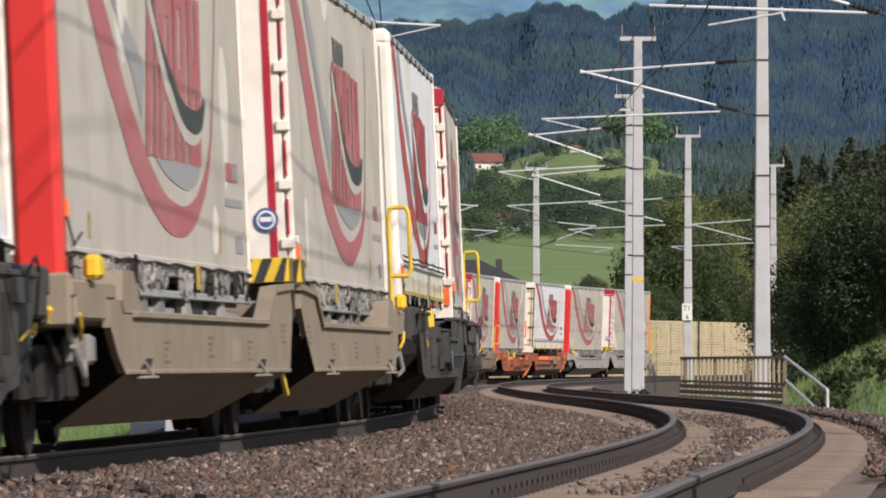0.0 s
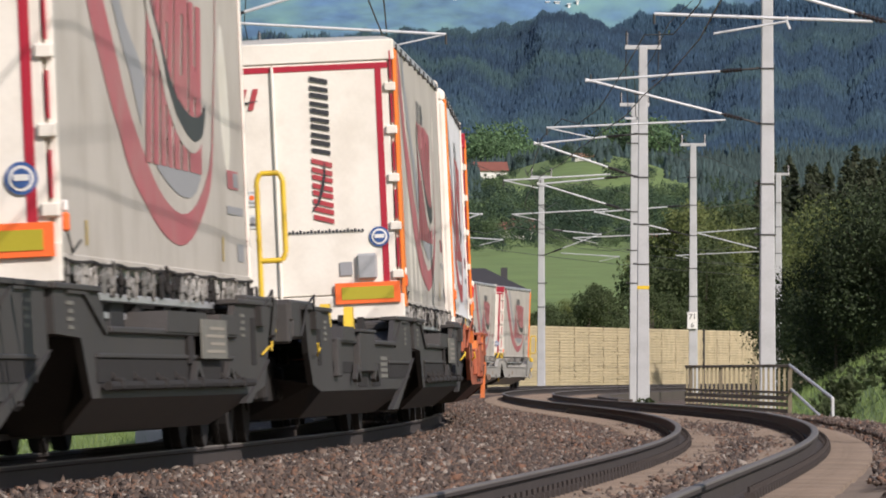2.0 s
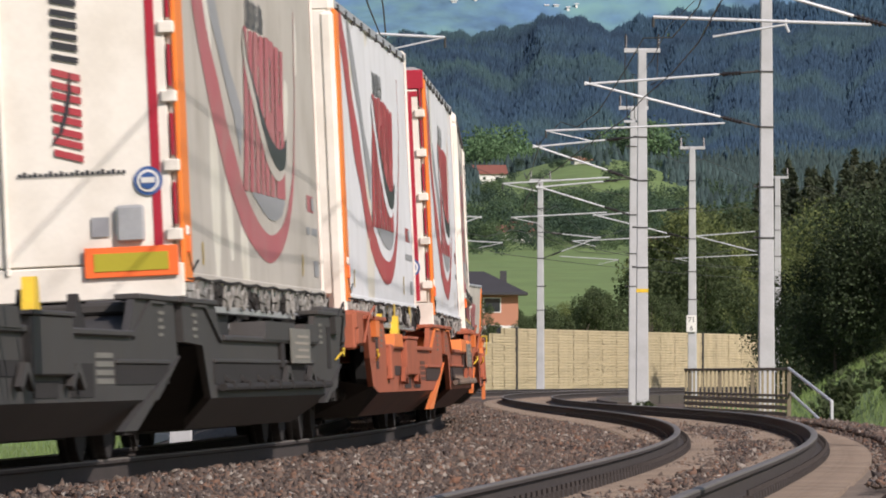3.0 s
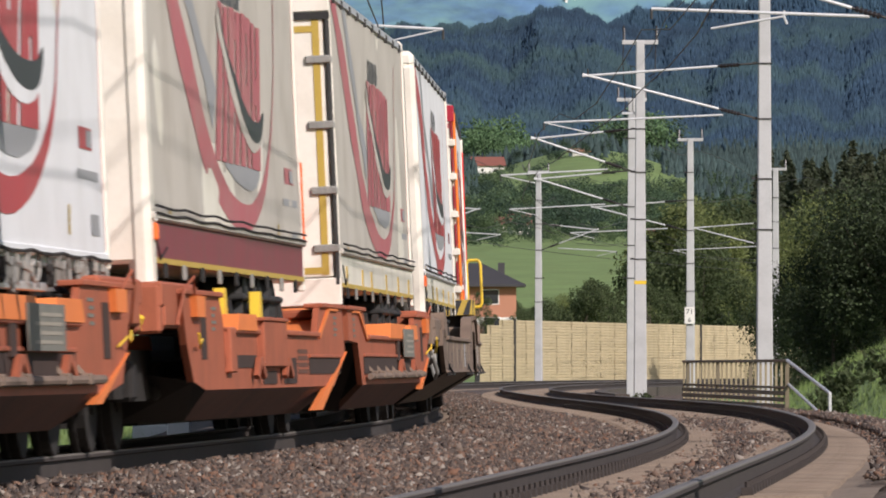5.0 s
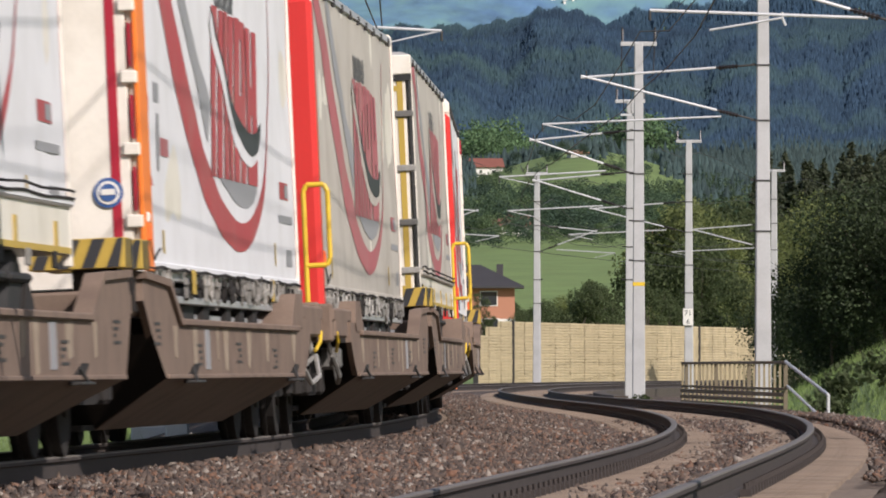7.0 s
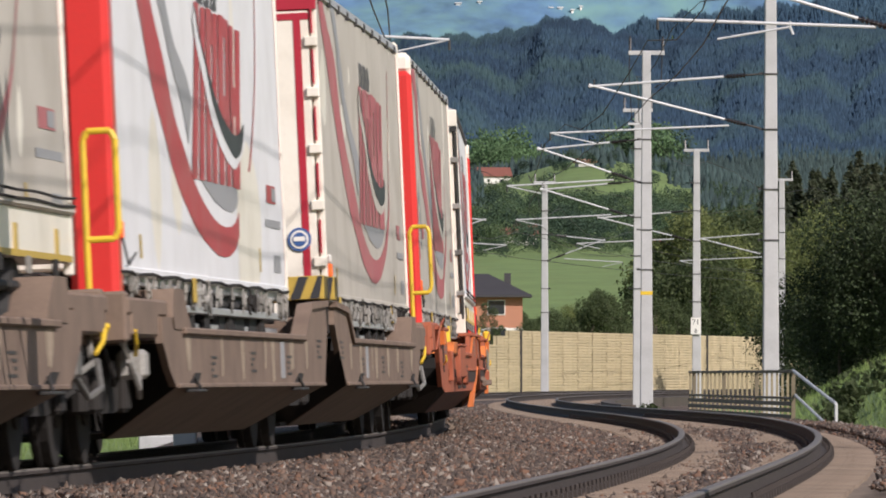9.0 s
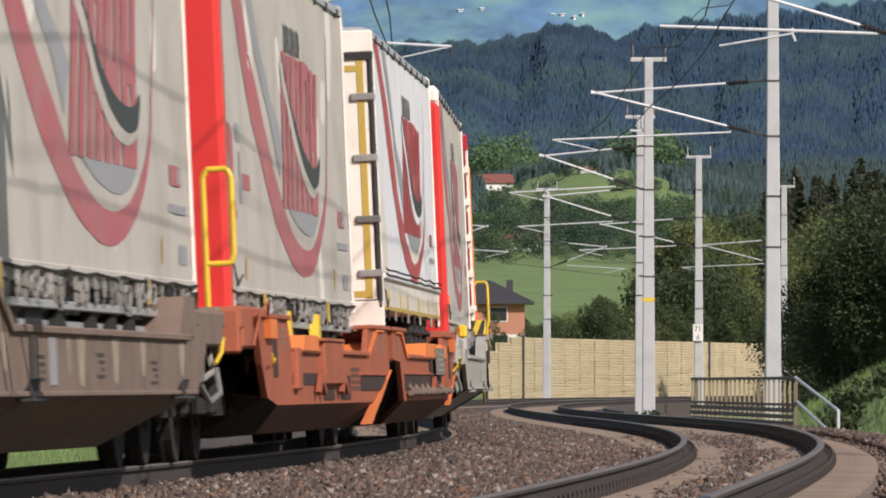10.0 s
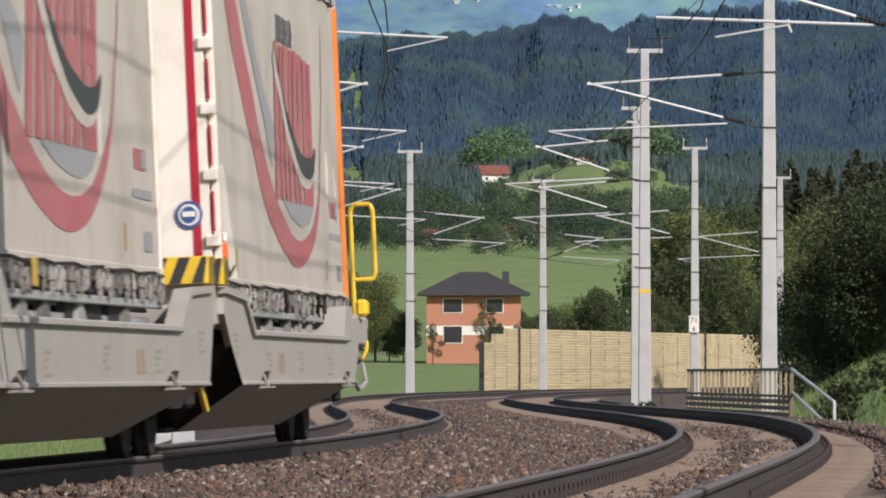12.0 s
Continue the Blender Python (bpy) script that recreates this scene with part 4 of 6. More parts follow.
        if hinge:
            # added black strip stands in for the dark gap below the cap
            part("cap_gap_strip", box(B(), -TW + 0.01, TW - 0.004, F - 0.056, -0.004, Z1 - 0.305, Z1 - 0.237), "black", th)
            part("hinge_rail", box(B(), TW - 0.050, TW - 0.008, F - 0.055, -0.005, Z0 + 0.02, Z1 - 0.31, 0.01), "dark_steel", th, "dark steel hinge rail")
            for z in (1.62, 2.15, 2.75, 3.35):
                part("hinge", box(B(), TW - 0.24, TW + 0.004, F - 0.07, -0.01, z, z + 0.075, 0.012), "strap", th)
            if plate:
                part("marker_plate", box(B(), -TW - 0.0 + 2.0, -TW + 2.24, F - 0.075, F - 0.06, 1.75, 2.45, 0.004), "orange_mark", th, "upright orange and amber marker plate")
                part("plate_centre", box(B(), -TW + 2.05, -TW + 2.19, F - 0.082, F - 0.07, 1.83, 2.37), "lime_plate", th)
        else:
            for i, z in enumerate((1.55, 2.05, 2.55, 3.05, 3.5)):
                part("hinge", box(B(), TW - 0.115, TW + 0.004, F - 0.07, 0.02, z, z + 0.09, 0.01), "white_panel", th)
                part("hinge_gap", box(B(), TW - 0.052, TW - 0.036, F - 0.052, 0.0, z + 0.12, z + 0.42), "crimson", th)
            sz = 1.99 if writing else 1.80
            st = part("ring_sticker", disc(B(), TW - 0.23, F - 0.05, sz, 0.105), "blue_print", th, "round blue and white inspection sticker")
            part("sticker_ring", disc(B(), TW - 0.23, F - 0.056, sz, 0.082), "plaster", st)
            part("sticker_centre", disc(B(), TW - 0.23, F - 0.062, sz, 0.062), "blue_print", st)
            part("sticker_bar", box(B(), TW - 0.28, TW - 0.18, F - 0.070, F - 0.062, sz - 0.015, sz + 0.025), "plaster", st)
            if plate:
                for sx in (-1, 1):
                    x = sx * 0.90
                    pl = part("marker_plate", box(B(), x - 0.34, x + 0.34, F - 0.085, F - 0.06, 1.30, 1.52, 0.004), "orange_mark", th, "orange-rimmed amber marker plate")
                    part("plate_centre", box(B(), x - 0.27, x + 0.27, F - 0.092, F - 0.08, 1.345, 1.475), "lime_plate", pl)
            if writing:
                tower_print(th, F - 0.048)
    if face in ("doors", "white"):
        mk = part("corner_marker", box(B(), TW - 0.01, TW + 0.035, 0.12, 0.22, 1.46, 1.58, 0.012), "orange_mark", th, "orange lashing hook and white lamp at the corner")
        part("lamp", box(B(), TW - 0.008, TW + 0.03, 0.13, 0.20, 1.585, 1.66, 0.012), "plaster", mk)
    part("tie_rope", pipe(B(), [(TW + 0.012, 0.15, 1.50), (TW + 0.012, 0.5, 1.33), (TW + 0.004, 1.1, 1.42)], 0.008, 5), "black", th)
    part("far_cap", box(B(), -TW, TW, TL - 0.10, TL + 0.03, Z1 - 0.16, Z1 + 0.02, 0.03), "white_panel" if seed % 3 else "alu", th)
    return th


def leaning(bm, fx, fz, x0, z0):
    """Lean flat print: x by height, z by width."""
    for v in bm.verts:
        dx, dz = v.co.x - x0, v.co.z - z0
        v.co.x += fx * dz
        v.co.z += fz * dx
    return bm


def swoop(y, pts, w):
    """A thin tapering stroke through x, z points."""
    bm = B()
    n = len(pts)
    lo = [bm.verts.new((x, y, z)) for x, z in pts]
    hi = []
    for i, (x, z) in enumerate(pts):
        (xa, za), (xb, zb) = pts[max(i - 1, 0)], pts[min(i + 1, n - 1)]
        d = math.hypot(xb - xa, zb - za)
        k = w * math.sin(math.pi * (i + 0.3) / (n - 0.4))
        hi.append(bm.verts.new((x - (zb - za) / d * k, y, z + (xb - xa) / d * k)))
    for i in range(n - 1):
        bm.faces.new((lo[i], lo[i + 1], hi[i + 1], hi[i]))
    return bm


def tower_print(th, y):
    """Upright brand block and other print on the doors, as plain leaning shapes."""
    for i in range(5):      # upper black row of five blocks, turned upright
        z, x0 = 2.90 + i * 0.163, 0.385
        bm = box(B(), x0, x0 + 0.19, y - 0.003, y, z, z + 0.042)
        box(bm, x0, x0 + 0.19, y - 0.003, y, z + 0.085, z + 0.134)
        part("black_block", leaning(bm, 0, -0.22, x0, z), "black_print", th)
    for i in range(4):
        z, x0 = 2.20 + i * 0.165, 0.375
        bm = box(B(), x0, x0 + 0.21, y - 0.003, y, z, z + 0.05)
        box(bm, x0, x0 + 0.21, y - 0.003, y, z + 0.09, z + 0.14)
        part("red_block", leaning(bm, 0, -0.28, x0, z), "red_print", th)
    part("black_stroke", swoop(y - 0.006, [(0.36, 2.27), (0.44, 2.36), (0.49, 2.50), (0.515, 2.66), (0.51, 2.80)], 0.035), "black_print", th)
    for i in range(4):
        x0 = -1.00 + i * 0.205
        bm = box(B(), x0, x0 + 0.06, y - 0.003, y, 3.36, 3.58)
        box(bm, x0 + 0.12, x0 + 0.175, y - 0.003, y, 3.36, 3.58)
        part("red_block", leaning(bm, 0.28, 0, x0, 3.36), "red_print", th)
    part("black_stroke", swoop(y - 0.006, [(-1.05, 3.57), (-0.80, 3.47), (-0.55, 3.42), (-0.30, 3.42), (-0.16, 3.45)], 0.03), "black_print", th)
    bm = B()
    for i in range(9):
        box(bm, -0.92 + i * 0.05, -0.885 + i * 0.05, y - 0.003, y, 3.63, 3.685)
    part("grey_print", leaning(bm, 0.25, 0, 0, 3.63), "grey_print", th)
    bm = B()
    for i in range(21):
        h = (0.026, 0.04, 0.026, 0.036, 0.026)[i % 5]
        box(bm, 0.10 + i * 0.038, 0.124 + i * 0.038, y - 0.003, y, 2.05, 2.05 + h)
    part("address_bars", bm, "black_print", th)
    for i in range(3):
        x = -0.92 + i * 0.28
        st = part("sticker", box(B(), x, x + 0.19, y - 0.003, y, 2.36, 2.52), "faint_sticker", th)
        part("sticker_ring", disc(B(), x + 0.095, y - 0.006, 2.45, 0.062), "grey_print", st)
        part("sticker_disc", disc(B(), x + 0.095, y - 0.010, 2.45, 0.048), "faint_sticker", st)
        part("sticker_mark", disc(B(), x + 0.095, y - 0.014, 2.45, 0.026), "orange_mark", st)
        st = part("sticker", box(B(), x, x + 0.19, y - 0.003, y, 2.13, 2.27), "faint_sticker", th)
        part("sticker_bar", box(B(), x + 0.03, x + 0.16, y - 0.007, y - 0.003, 2.155, 2.185), "lettering_grey" if i else "blue_print", st)
        part("sticker_mark", disc(B(), x + 0.095, y - 0.006, 2.22, 0.030), "grey_print" if i else "blue_print", st)
    part("document_box", box(B(), 0.80, 1.01, y - 0.05, y, 1.55, 1.82, 0.02), "alu", th)
    part("sticker", box(B(), 0.62, 0.75, y - 0.004, y, 1.60, 1.74), "grey_print", th)


# ---- pocket wagon halves ----
WL = 17.18


def wheelset(parent, y):
    bm = B()
    for x in (-0.75, 0.75):
        for r, a, b in ((0.46, -0.07, 0.06), (0.49, 0.0, 0.03)):
            s = 1 if x < 0 else -1
            tube(bm, (x + s * a, y, 0.46), (x + s * b, y, 0.46), r, r, 28)
        tube(bm, (x - 0.09, y, 0.46), (x + 0.09, y, 0.46), 0.20, 0.20, 16)
    tube(bm, (-1.05, y, 0.46), (1.05, y, 0.46), 0.08, 0.08, 10)
    return part("wheelset", bm, "under", parent)


def bogie(wagon, y):
    bg = None
    bm = B()
    for sx in (-1, 1):
        x = sx * 1.02
        prism(bm, [(y - 1.25, 0.52), (y - 0.9, 0.70), (y + 0.9, 0.70), (y + 1.25, 0.52), (y + 1.1, 0.40), (y + 0.5, 0.34), (y - 0.5, 0.34), (y - 1.1, 0.40)], x - 0.06, x + 0.06)
        for dy in (-0.9, 0.9):
            box(bm, x - 0.12, x + 0.12, y + dy - 0.17, y + dy + 0.17, 0.34, 0.62, 0.03)
            for k in (-0.26, 0.26):
                tube(bm, (x, y + dy + k, 0.36), (x, y + dy + k, 0.60), 0.06, seg=8)
    box(bm, -1.0, 1.0, y - 0.22, y + 0.22, 0.42, 0.70, 0.02)
    bg = part("bogie_frame", bm, "under", wagon)
    for dy in (-0.9, 0.9):
        wheelset(bg, y + dy)
    return bg


def wagon_half(style, colour, second, handle):
    """Half of a twin pocket wagon, in the same space as the trailer that it carries. w runs from the buffer end to the joint."""
    th = new("pocket_wagon", None)
    word = {"wagon_khaki": "dusty khaki", "wagon_brown": "brake-dusted brown", "wagon_grey": "clean pale grey", "wagon_dark": "charcoal", "wagon_orange": "faded orange"}[colour]
    tagged(th, "%s pocket wagon half with %s flanks" % (word, "smooth" if style == "smooth" else "ribbed"), "wagon", group="wagons of the train")
    Y = (lambda w: 14.94 - w) if second else (lambda w: w - 1.34)
    X = 1.43

    def pri(poly, x0, x1, bm=None):
        return prism(bm if bm is not None else B(), [(Y(w), z) for w, z in poly], x0, x1)

    def bx(x0, x1, w0, w1, z0, z1, bev=0.0, bm=None):
        a, b = sorted((Y(w0), Y(w1)))
        return box(bm if bm is not None else B(), x0, x1, a, b, z0, z1, bev)
    smooth_style = style == "smooth"
    for sx in (1, -1):
        xo, xi = sx * X, sx * (X - 0.05)
        if smooth_style:
            poly = [(3.3, 0.50), (2.9, 0.62), (2.5, 0.80), (2.5, 0.98), (3.7, 0.98), (3.9, 0.90), (14.3, 0.90), (15.1, 1.16), (16.75, 1.20)] + ([(16.8, 1.02), (16.3, 0.80), (15.4, 0.50)] if second else [(16.9, 0.98), (16.4, 0.50)])
        else:
            poly = [(3.3, 0.40), (2.4, 0.46), (2.0, 0.72), (1.7, 1.07), (4.7, 1.09), (5.0, 0.86), (13.9, 0.83), (14.35, 1.07), (17.0, 1.09)] + ([(16.95, 0.80), (15.5, 0.78), (15.0, 0.40)] if second else [(17.15, 0.66), (15.7, 0.40)])
        bm = pri(poly, min(xo, xi), max(xo, xi))
        fl = part("flank", bm, colour, th)
        # sloping lower flank of the pocket
        bm = B()
        low = [(3.3, X, 0.50), (15.4 if second else 16.4, X, 0.50), (14.4 if second else 15.3, 0.82, 0.16), (4.4, 0.82, 0.16)]
        if not smooth_style:
            low = [(3.3, X, 0.40), (15.0 if second else 15.7, X, 0.40), (14.3 if second else 14.9, 1.16, 0.18), (4.4, 1.16, 0.18)]
        f = [bm.verts.new((sx * x, Y(w), z)) for w, x, z in low]
        g = [bm.verts.new((sx * (x - 0.04), Y(w), z + 0.03)) for w, x, z in low]
        bm.faces.new(f)
        bm.faces.new(list(reversed(g)))
        for i in range(4):
            bm.faces.new((f[i], g[i], g[(i + 1) % 4], f[(i + 1) % 4]))
        # orange wagons get a darker orange-brown on the lower flank
        part("lower_flank", bm, "orange_dark" if colour == "wagon_orange" else colour, th)
        if smooth_style:
            part("top_flange", bx(*sorted((sx * (X - 0.10), sx * (X + 0.035))), 3.9, 14.25, 0.865, 0.915, 0.01), colour, fl)
            part("lower_bead", bx(*sorted((sx * (X - 0.02), sx * (X + 0.02))), 3.4, 15.35 if second else 16.3, 0.49, 0.525, 0.008), colour, fl)
            # ramp edge up to the joint
            part("ramp_edge", pri([(14.2, 0.90), (15.05, 1.18), (16.8, 1.22), (16.8, 1.17), (15.1, 1.13), (14.3, 0.86)], *sorted((sx * (X - 0.10), sx * (X + 0.03)))), colour, fl)
            if sx > 0:
                for w in (4.5, 13.5):
                    bm = bx(X - 0.02, X + 0.07, w - 0.35, w + 0.35, 0.462, 0.482, 0.004)
                    tube(bm, (X + 0.05, Y(w + 0.12), 0.48), (X + 0.01, Y(w + 0.02), 0.57), 0.012, seg=6)
                    part("load_ring", bm, "pale_strap" if colour in ("wagon_grey", "wagon_khaki") else "dark_steel", th)
                    k = -1 if second else 1
                    # flat dark wedge paints the shade of the hollow above the ring
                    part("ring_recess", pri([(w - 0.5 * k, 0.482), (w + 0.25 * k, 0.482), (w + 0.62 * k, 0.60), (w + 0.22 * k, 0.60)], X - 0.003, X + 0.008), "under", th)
                if colour in ("wagon_grey", "wagon_khaki"):
                    part("yellow_label", bx(X - 0.001, X + 0.004, 11.3, 11.9, 0.58, 0.74), "dust_streak", fl, "faded yellow lettered label")
                if colour == "wagon_brown":
                    r = random.Random(5 + second)
                    for w in (4.3, 6.9, 8.6, 10.6, 11.3, 13.1, 14.6):
                        a = r.uniform(0.08, 0.24)
                        z0 = r.uniform(0.53, 0.66)
                        pts = [(w - a, 0.862), (w + a, 0.862), (w + a * r.uniform(0.6, 0.9), 0.74), (w + a * r.uniform(0.3, 0.8), z0), (w - a * r.uniform(0.2, 0.6), z0 - 0.02), (w - a * r.uniform(0.5, 0.9), 0.72)]
                        part("dust_streak", pri(pts, X - 0.001, X + 0.0025), "dust_streak", fl)
                    part("data_board", bx(X - 0.001, X + 0.006, 12.0, 12.34, 0.56, 0.85), "grey_print", fl, "pale enamelled data board")
                ink = {"wagon_grey": "stencil", "wagon_khaki": "wagon_brown"}.get(colour, "wagon_dark")
                for w, zz, c in ((6.0, 0.70, ink), (9.3, 0.74, ink), (12.6, 0.72, ink), (15.7, 0.86, ink)):
                    bm = B()
                    for k in range(4):
                        bx(X - 0.001, X + 0.003, w, w + 0.45 - 0.14 * ((k * 7 + int(w)) % 3), zz - k * 0.045, zz - k * 0.045 + 0.022, 0, bm)
                    part("stencil_bars", bm, c, fl)
        else:
            fresh = "orange_fresh" if colour == "wagon_orange" else colour

            # colour of flat panels that paint the shade of recesses and slots
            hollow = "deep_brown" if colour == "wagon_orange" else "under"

            def side(x0, x1):
                return sorted((sx * (X + x0), sx * (X + x1)))
            part("top_flange", bx(*side(-0.12, 0.035), 5.0, 13.95, 0.815, 0.86, 0.01), colour, fl)
            # inclined ramp plate up to the joint post
            part("ramp_plate", pri([(14.05, 0.84), (15.3, 1.085), (16.3, 1.085), (16.3, 1.05), (15.35, 1.05), (14.1, 0.80)], *side(-0.42, 0.02)), fresh, fl)
            part("post_cap", bx(*side(-0.14, 0.03), 14.4, 17.05, 1.07, 1.11, 0.008), colour, fl)
            part("end_cap", bx(*side(-0.14, 0.03), 1.7, 4.75, 1.075, 1.115, 0.008), colour, fl)
            if second:
                for w0, w1 in ((7.4, 10.5), (4.9, 6.6)):
                    part("ramp_block", pri([(w0, 0.84), (w0 + 0.15, 0.985), (w1 - 0.15, 0.985), (w1, 0.84)], *side(-0.34, 0.045)), fresh, fl)
                part("recess_shade", bx(*side(-0.01, 0.008), 5.2, 14.7, 0.50, 0.655), hollow, fl)
                part("recess_lip", bx(*side(-0.01, 0.022), 5.2, 14.7, 0.655, 0.685, 0.006), colour, fl)
                bm = tube(B(), (sx * (X + 0.05), Y(4.0), 0.485), (sx * (X + 0.05), Y(14.5), 0.475), 0.030)
                for w in (5.0, 6.2, 8.3, 9.6, 10.9, 12.4, 13.8):
                    tube(bm, (sx * (X + 0.05), Y(w), 0.48), (sx * (X - 0.02), Y(w + 0.06), 0.57), 0.030, seg=6)
                    box(bm, *side(0.02, 0.085), Y(w) - 0.09, Y(w) + 0.09, 0.45, 0.525, 0.01)
                part("operating_rod", bm, "under" if colour == "wagon_dark" else "wagon_brown", th)
                legs = (5.9, 8.4)
                if sx > 0:
                    part("data_board", bx(X + 0.05, X + 0.065, 6.2, 8.1, 0.66, 0.94), "dull_board", th, "grey enamelled data board")
                    bm = B()
                    for k in range(4):
                        bx(X + 0.065, X + 0.068, 6.4, 7.8 - 0.3 * (k % 2), 0.70 + k * 0.055, 0.722 + k * 0.055, 0, bm)
                    part("stencil_bars", bm, "stencil", th)
                    part("shade_post", bx(X + 0.0, X + 0.03, 8.45, 8.75, 0.62, 0.94, 0.006), hollow, fl)
            else:
                part("ramp_block", pri([(5.7, 0.84), (5.9, 0.965), (7.4, 0.965), (7.5, 0.84)], *side(-0.34, 0.045)), fresh, fl)
                part("mounting_box", bx(*side(-0.02, 0.06), 7.9, 10.1, 0.56, 0.925, 0.012), colour, fl)
                part("box_lid", bx(*side(-0.03, 0.075), 7.85, 10.15, 0.92, 0.95, 0.006), colour, fl)
                part("recess_shade", bx(*side(-0.01, 0.008), 12.95, 16.4, 0.505, 0.64), hollow, fl)
                part("recess_shade", bx(*side(-0.01, 0.008), 5.0, 7.7, 0.56, 0.655), hollow, fl)
                part("recess_shade", bx(*side(-0.01, 0.008), 10.3, 11.6, 0.43, 0.64), hollow, fl)
                part("recess_shade", bx(*side(-0.01, 0.008), 8.3, 9.6, 0.43, 0.53), hollow, fl)
                part("recess_lip", bx(*side(-0.01, 0.022), 12.95, 16.4, 0.64, 0.67, 0.006), colour, fl)
                part("end_stop", bx(*side(-0.02, 0.05), 5.0, 5.5, 0.52, 0.86, 0.012), colour, fl)
                legs = (7.6, 10.3)
                if sx > 0:
                    bm = B()
                    for k in range(4):
                        bx(X + 0.001, X + 0.004, 11.8, 12.85, 0.51 + k * 0.055, 0.545 + k * 0.055, 0, bm)
                    part("stencil_bars", bm, "dull_board" if colour != "wagon_orange" else "orange_dark", fl)
                    for w in (6.4, 9.6):
                        part("guide_post", pri([(w - 0.20, 0.86), (w + 0.20, 0.86), (w + 0.10, 1.17), (w - 0.10, 1.17)], X - 0.18, X - 0.10), "yellow", th, "tapered yellow guide post")
            for w in legs:
                bm = pri([(w - 0.10, 0.64), (w + 0.10, 0.64), (w + 0.40, 0.50), (w + 0.30, 0.47), (w, 0.59), (w - 0.30, 0.47), (w - 0.40, 0.50)], *side(0.02, 0.06))
                part("crank", bm, colour, th)
            part("slot_shade", bx(*side(-0.01, 0.006), 3.1, 3.5, 0.62, 0.98), hollow, fl)
            part("lift_lug", pri([(2.4, 0.92), (3.0, 0.92), (3.05, 1.07), (2.35, 1.07)], *side(-0.02, 0.05)), fresh, fl)
            if sx > 0:
                part("brake_tap", pipe(B(), [(X + 0.02, Y(2.75), 0.70), (X + 0.06, Y(2.55), 0.76), (X + 0.06, Y(2.35), 0.73), (X + 0.06, Y(2.30), 0.80)], 0.009, 6), "yellow", th, "yellow brake tap handle")
                part("air_hose", pipe(B(), [(X + 0.02, Y(2.5), 1.05), (X + 0.06, Y(2.1), 1.20), (X + 0.03, Y(1.7), 1.12), (X - 0.02, Y(1.5), 0.86)], 0.010, 6), "wagon_orange" if colour == "wagon_orange" else "black", th, "hanging air hose")
            # bright diagonal strut below the flank
            bm = pri([(2.1, 0.66), (2.6, 0.58), (4.4, 0.33), (3.9, 0.33)] if second else [(17.15, 0.70), (16.4, 0.60), (13.1, 0.20), (14.0, 0.20)], *side(-0.03, 0.022))
            part("gusset", bm, fresh, th)
            if sx > 0:
                for w, zz in ((4.0, 0.98), (15.9, 0.98)):
                    bm = B()
                    for k in range(4):
                        bx(X + 0.001, X + 0.005, w, w + 0.36 - 0.1 * (k % 2), zz - k * 0.05, zz - k * 0.05 + 0.024, 0, bm)
                    part("stencil_bars", bm, "dull_board", fl)
        # bevelled cheek towards the bogies; its near-black colour stands in for shade
        cheeks = ([(3.3, X, 0.5), (2.5, X, 0.8), (3.0, 0.95, 0.8), (4.4, 0.80, 0.16)], [(15.4, X, 0.5), (16.3, X, 0.80), (16.0, 0.6, 0.80), (14.4, 0.6, 0.16), (14.4, 0.80, 0.16)] if second else
                  [(16.4, X, 0.5), (16.9, X, 0.98), (16.2, 0.95, 0.9), (15.3, 0.80, 0.16)])
        if not smooth_style:
            cheeks = ([(3.3, X, 0.4), (2.4, X, 0.46), (2.6, 0.7, 0.6), (3.9, 0.7, 0.18), (4.4, 1.16, 0.18)],
                      [(15.0, X, 0.4), (15.5, X, 0.78), (15.3, 0.5, 0.78), (14.3, 0.5, 0.18), (14.3, 1.16, 0.18)] if second else
                      [(15.7, X, 0.4), (17.13, X, 0.66), (17.0, X, 1.05), (16.6, 0.55, 1.05), (15.6, 0.55, 0.18), (14.9, 1.16, 0.18)])
        for pa in cheeks:
            bm = B()
            bm.faces.new([bm.verts.new((sx * x, Y(w), z)) for w, x, z in pa])
            bmesh.ops.solidify(bm, geom=list(bm.faces), thickness=0.03)
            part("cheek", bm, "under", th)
    part("pocket_floor", bx(-0.82, 0.82, 4.4, 15.3, 0.16, 0.20), "under", th)
    # end frame over the outer bogie
    part("end_deck", bx(-1.40, 1.40, 0.62, 3.3, 0.98, 1.10 if smooth_style else 1.16, 0.02), colour, th)
    part("headstock", bx(-1.38, 1.38, 0.60, 0.82, 0.80, 1.14, 0.02), colour, th)
    part("side_sill", bx(1.10, 1.40, 0.8, 2.6, 0.84, 1.02, 0.02), colour, th)
    if smooth_style:
        part("inner_bolster", bx(-1.36, 1.36, 15.9, 17.0, 0.92, 1.08, 0.02), colour, th)
    else:
        part("inner_bolster", bx(-1.36, 1.36, 14.7, 17.1, 0.98, 1.06, 0.02), colour, th)
    if smooth_style:
        part("ramp_block", pri([(3.2, 0.98), (3.3, 1.18), (4.0, 1.18), (4.5, 0.90), (3.3, 0.90)], X - 0.34, X + 0.01), "wagon_grey" if colour == "wagon_grey" else colour, th, "curved ramp block")
    for sx in (-0.875, 0.875):
        bm = B()
        tube(bm, (sx, Y(0.62), 1.04), (sx, Y(0.12), 1.04), 0.11, 0.09, 12)
        tube(bm, (sx, Y(0.12), 1.04), (sx, Y(0.0), 1.04), 0.22, 0.24, 16)
        part("buffer", bm, "under", th)
    part("coupling", bx(-0.12, 0.12, 0.05, 0.6, 0.86, 1.0, 0.03), "under", th)
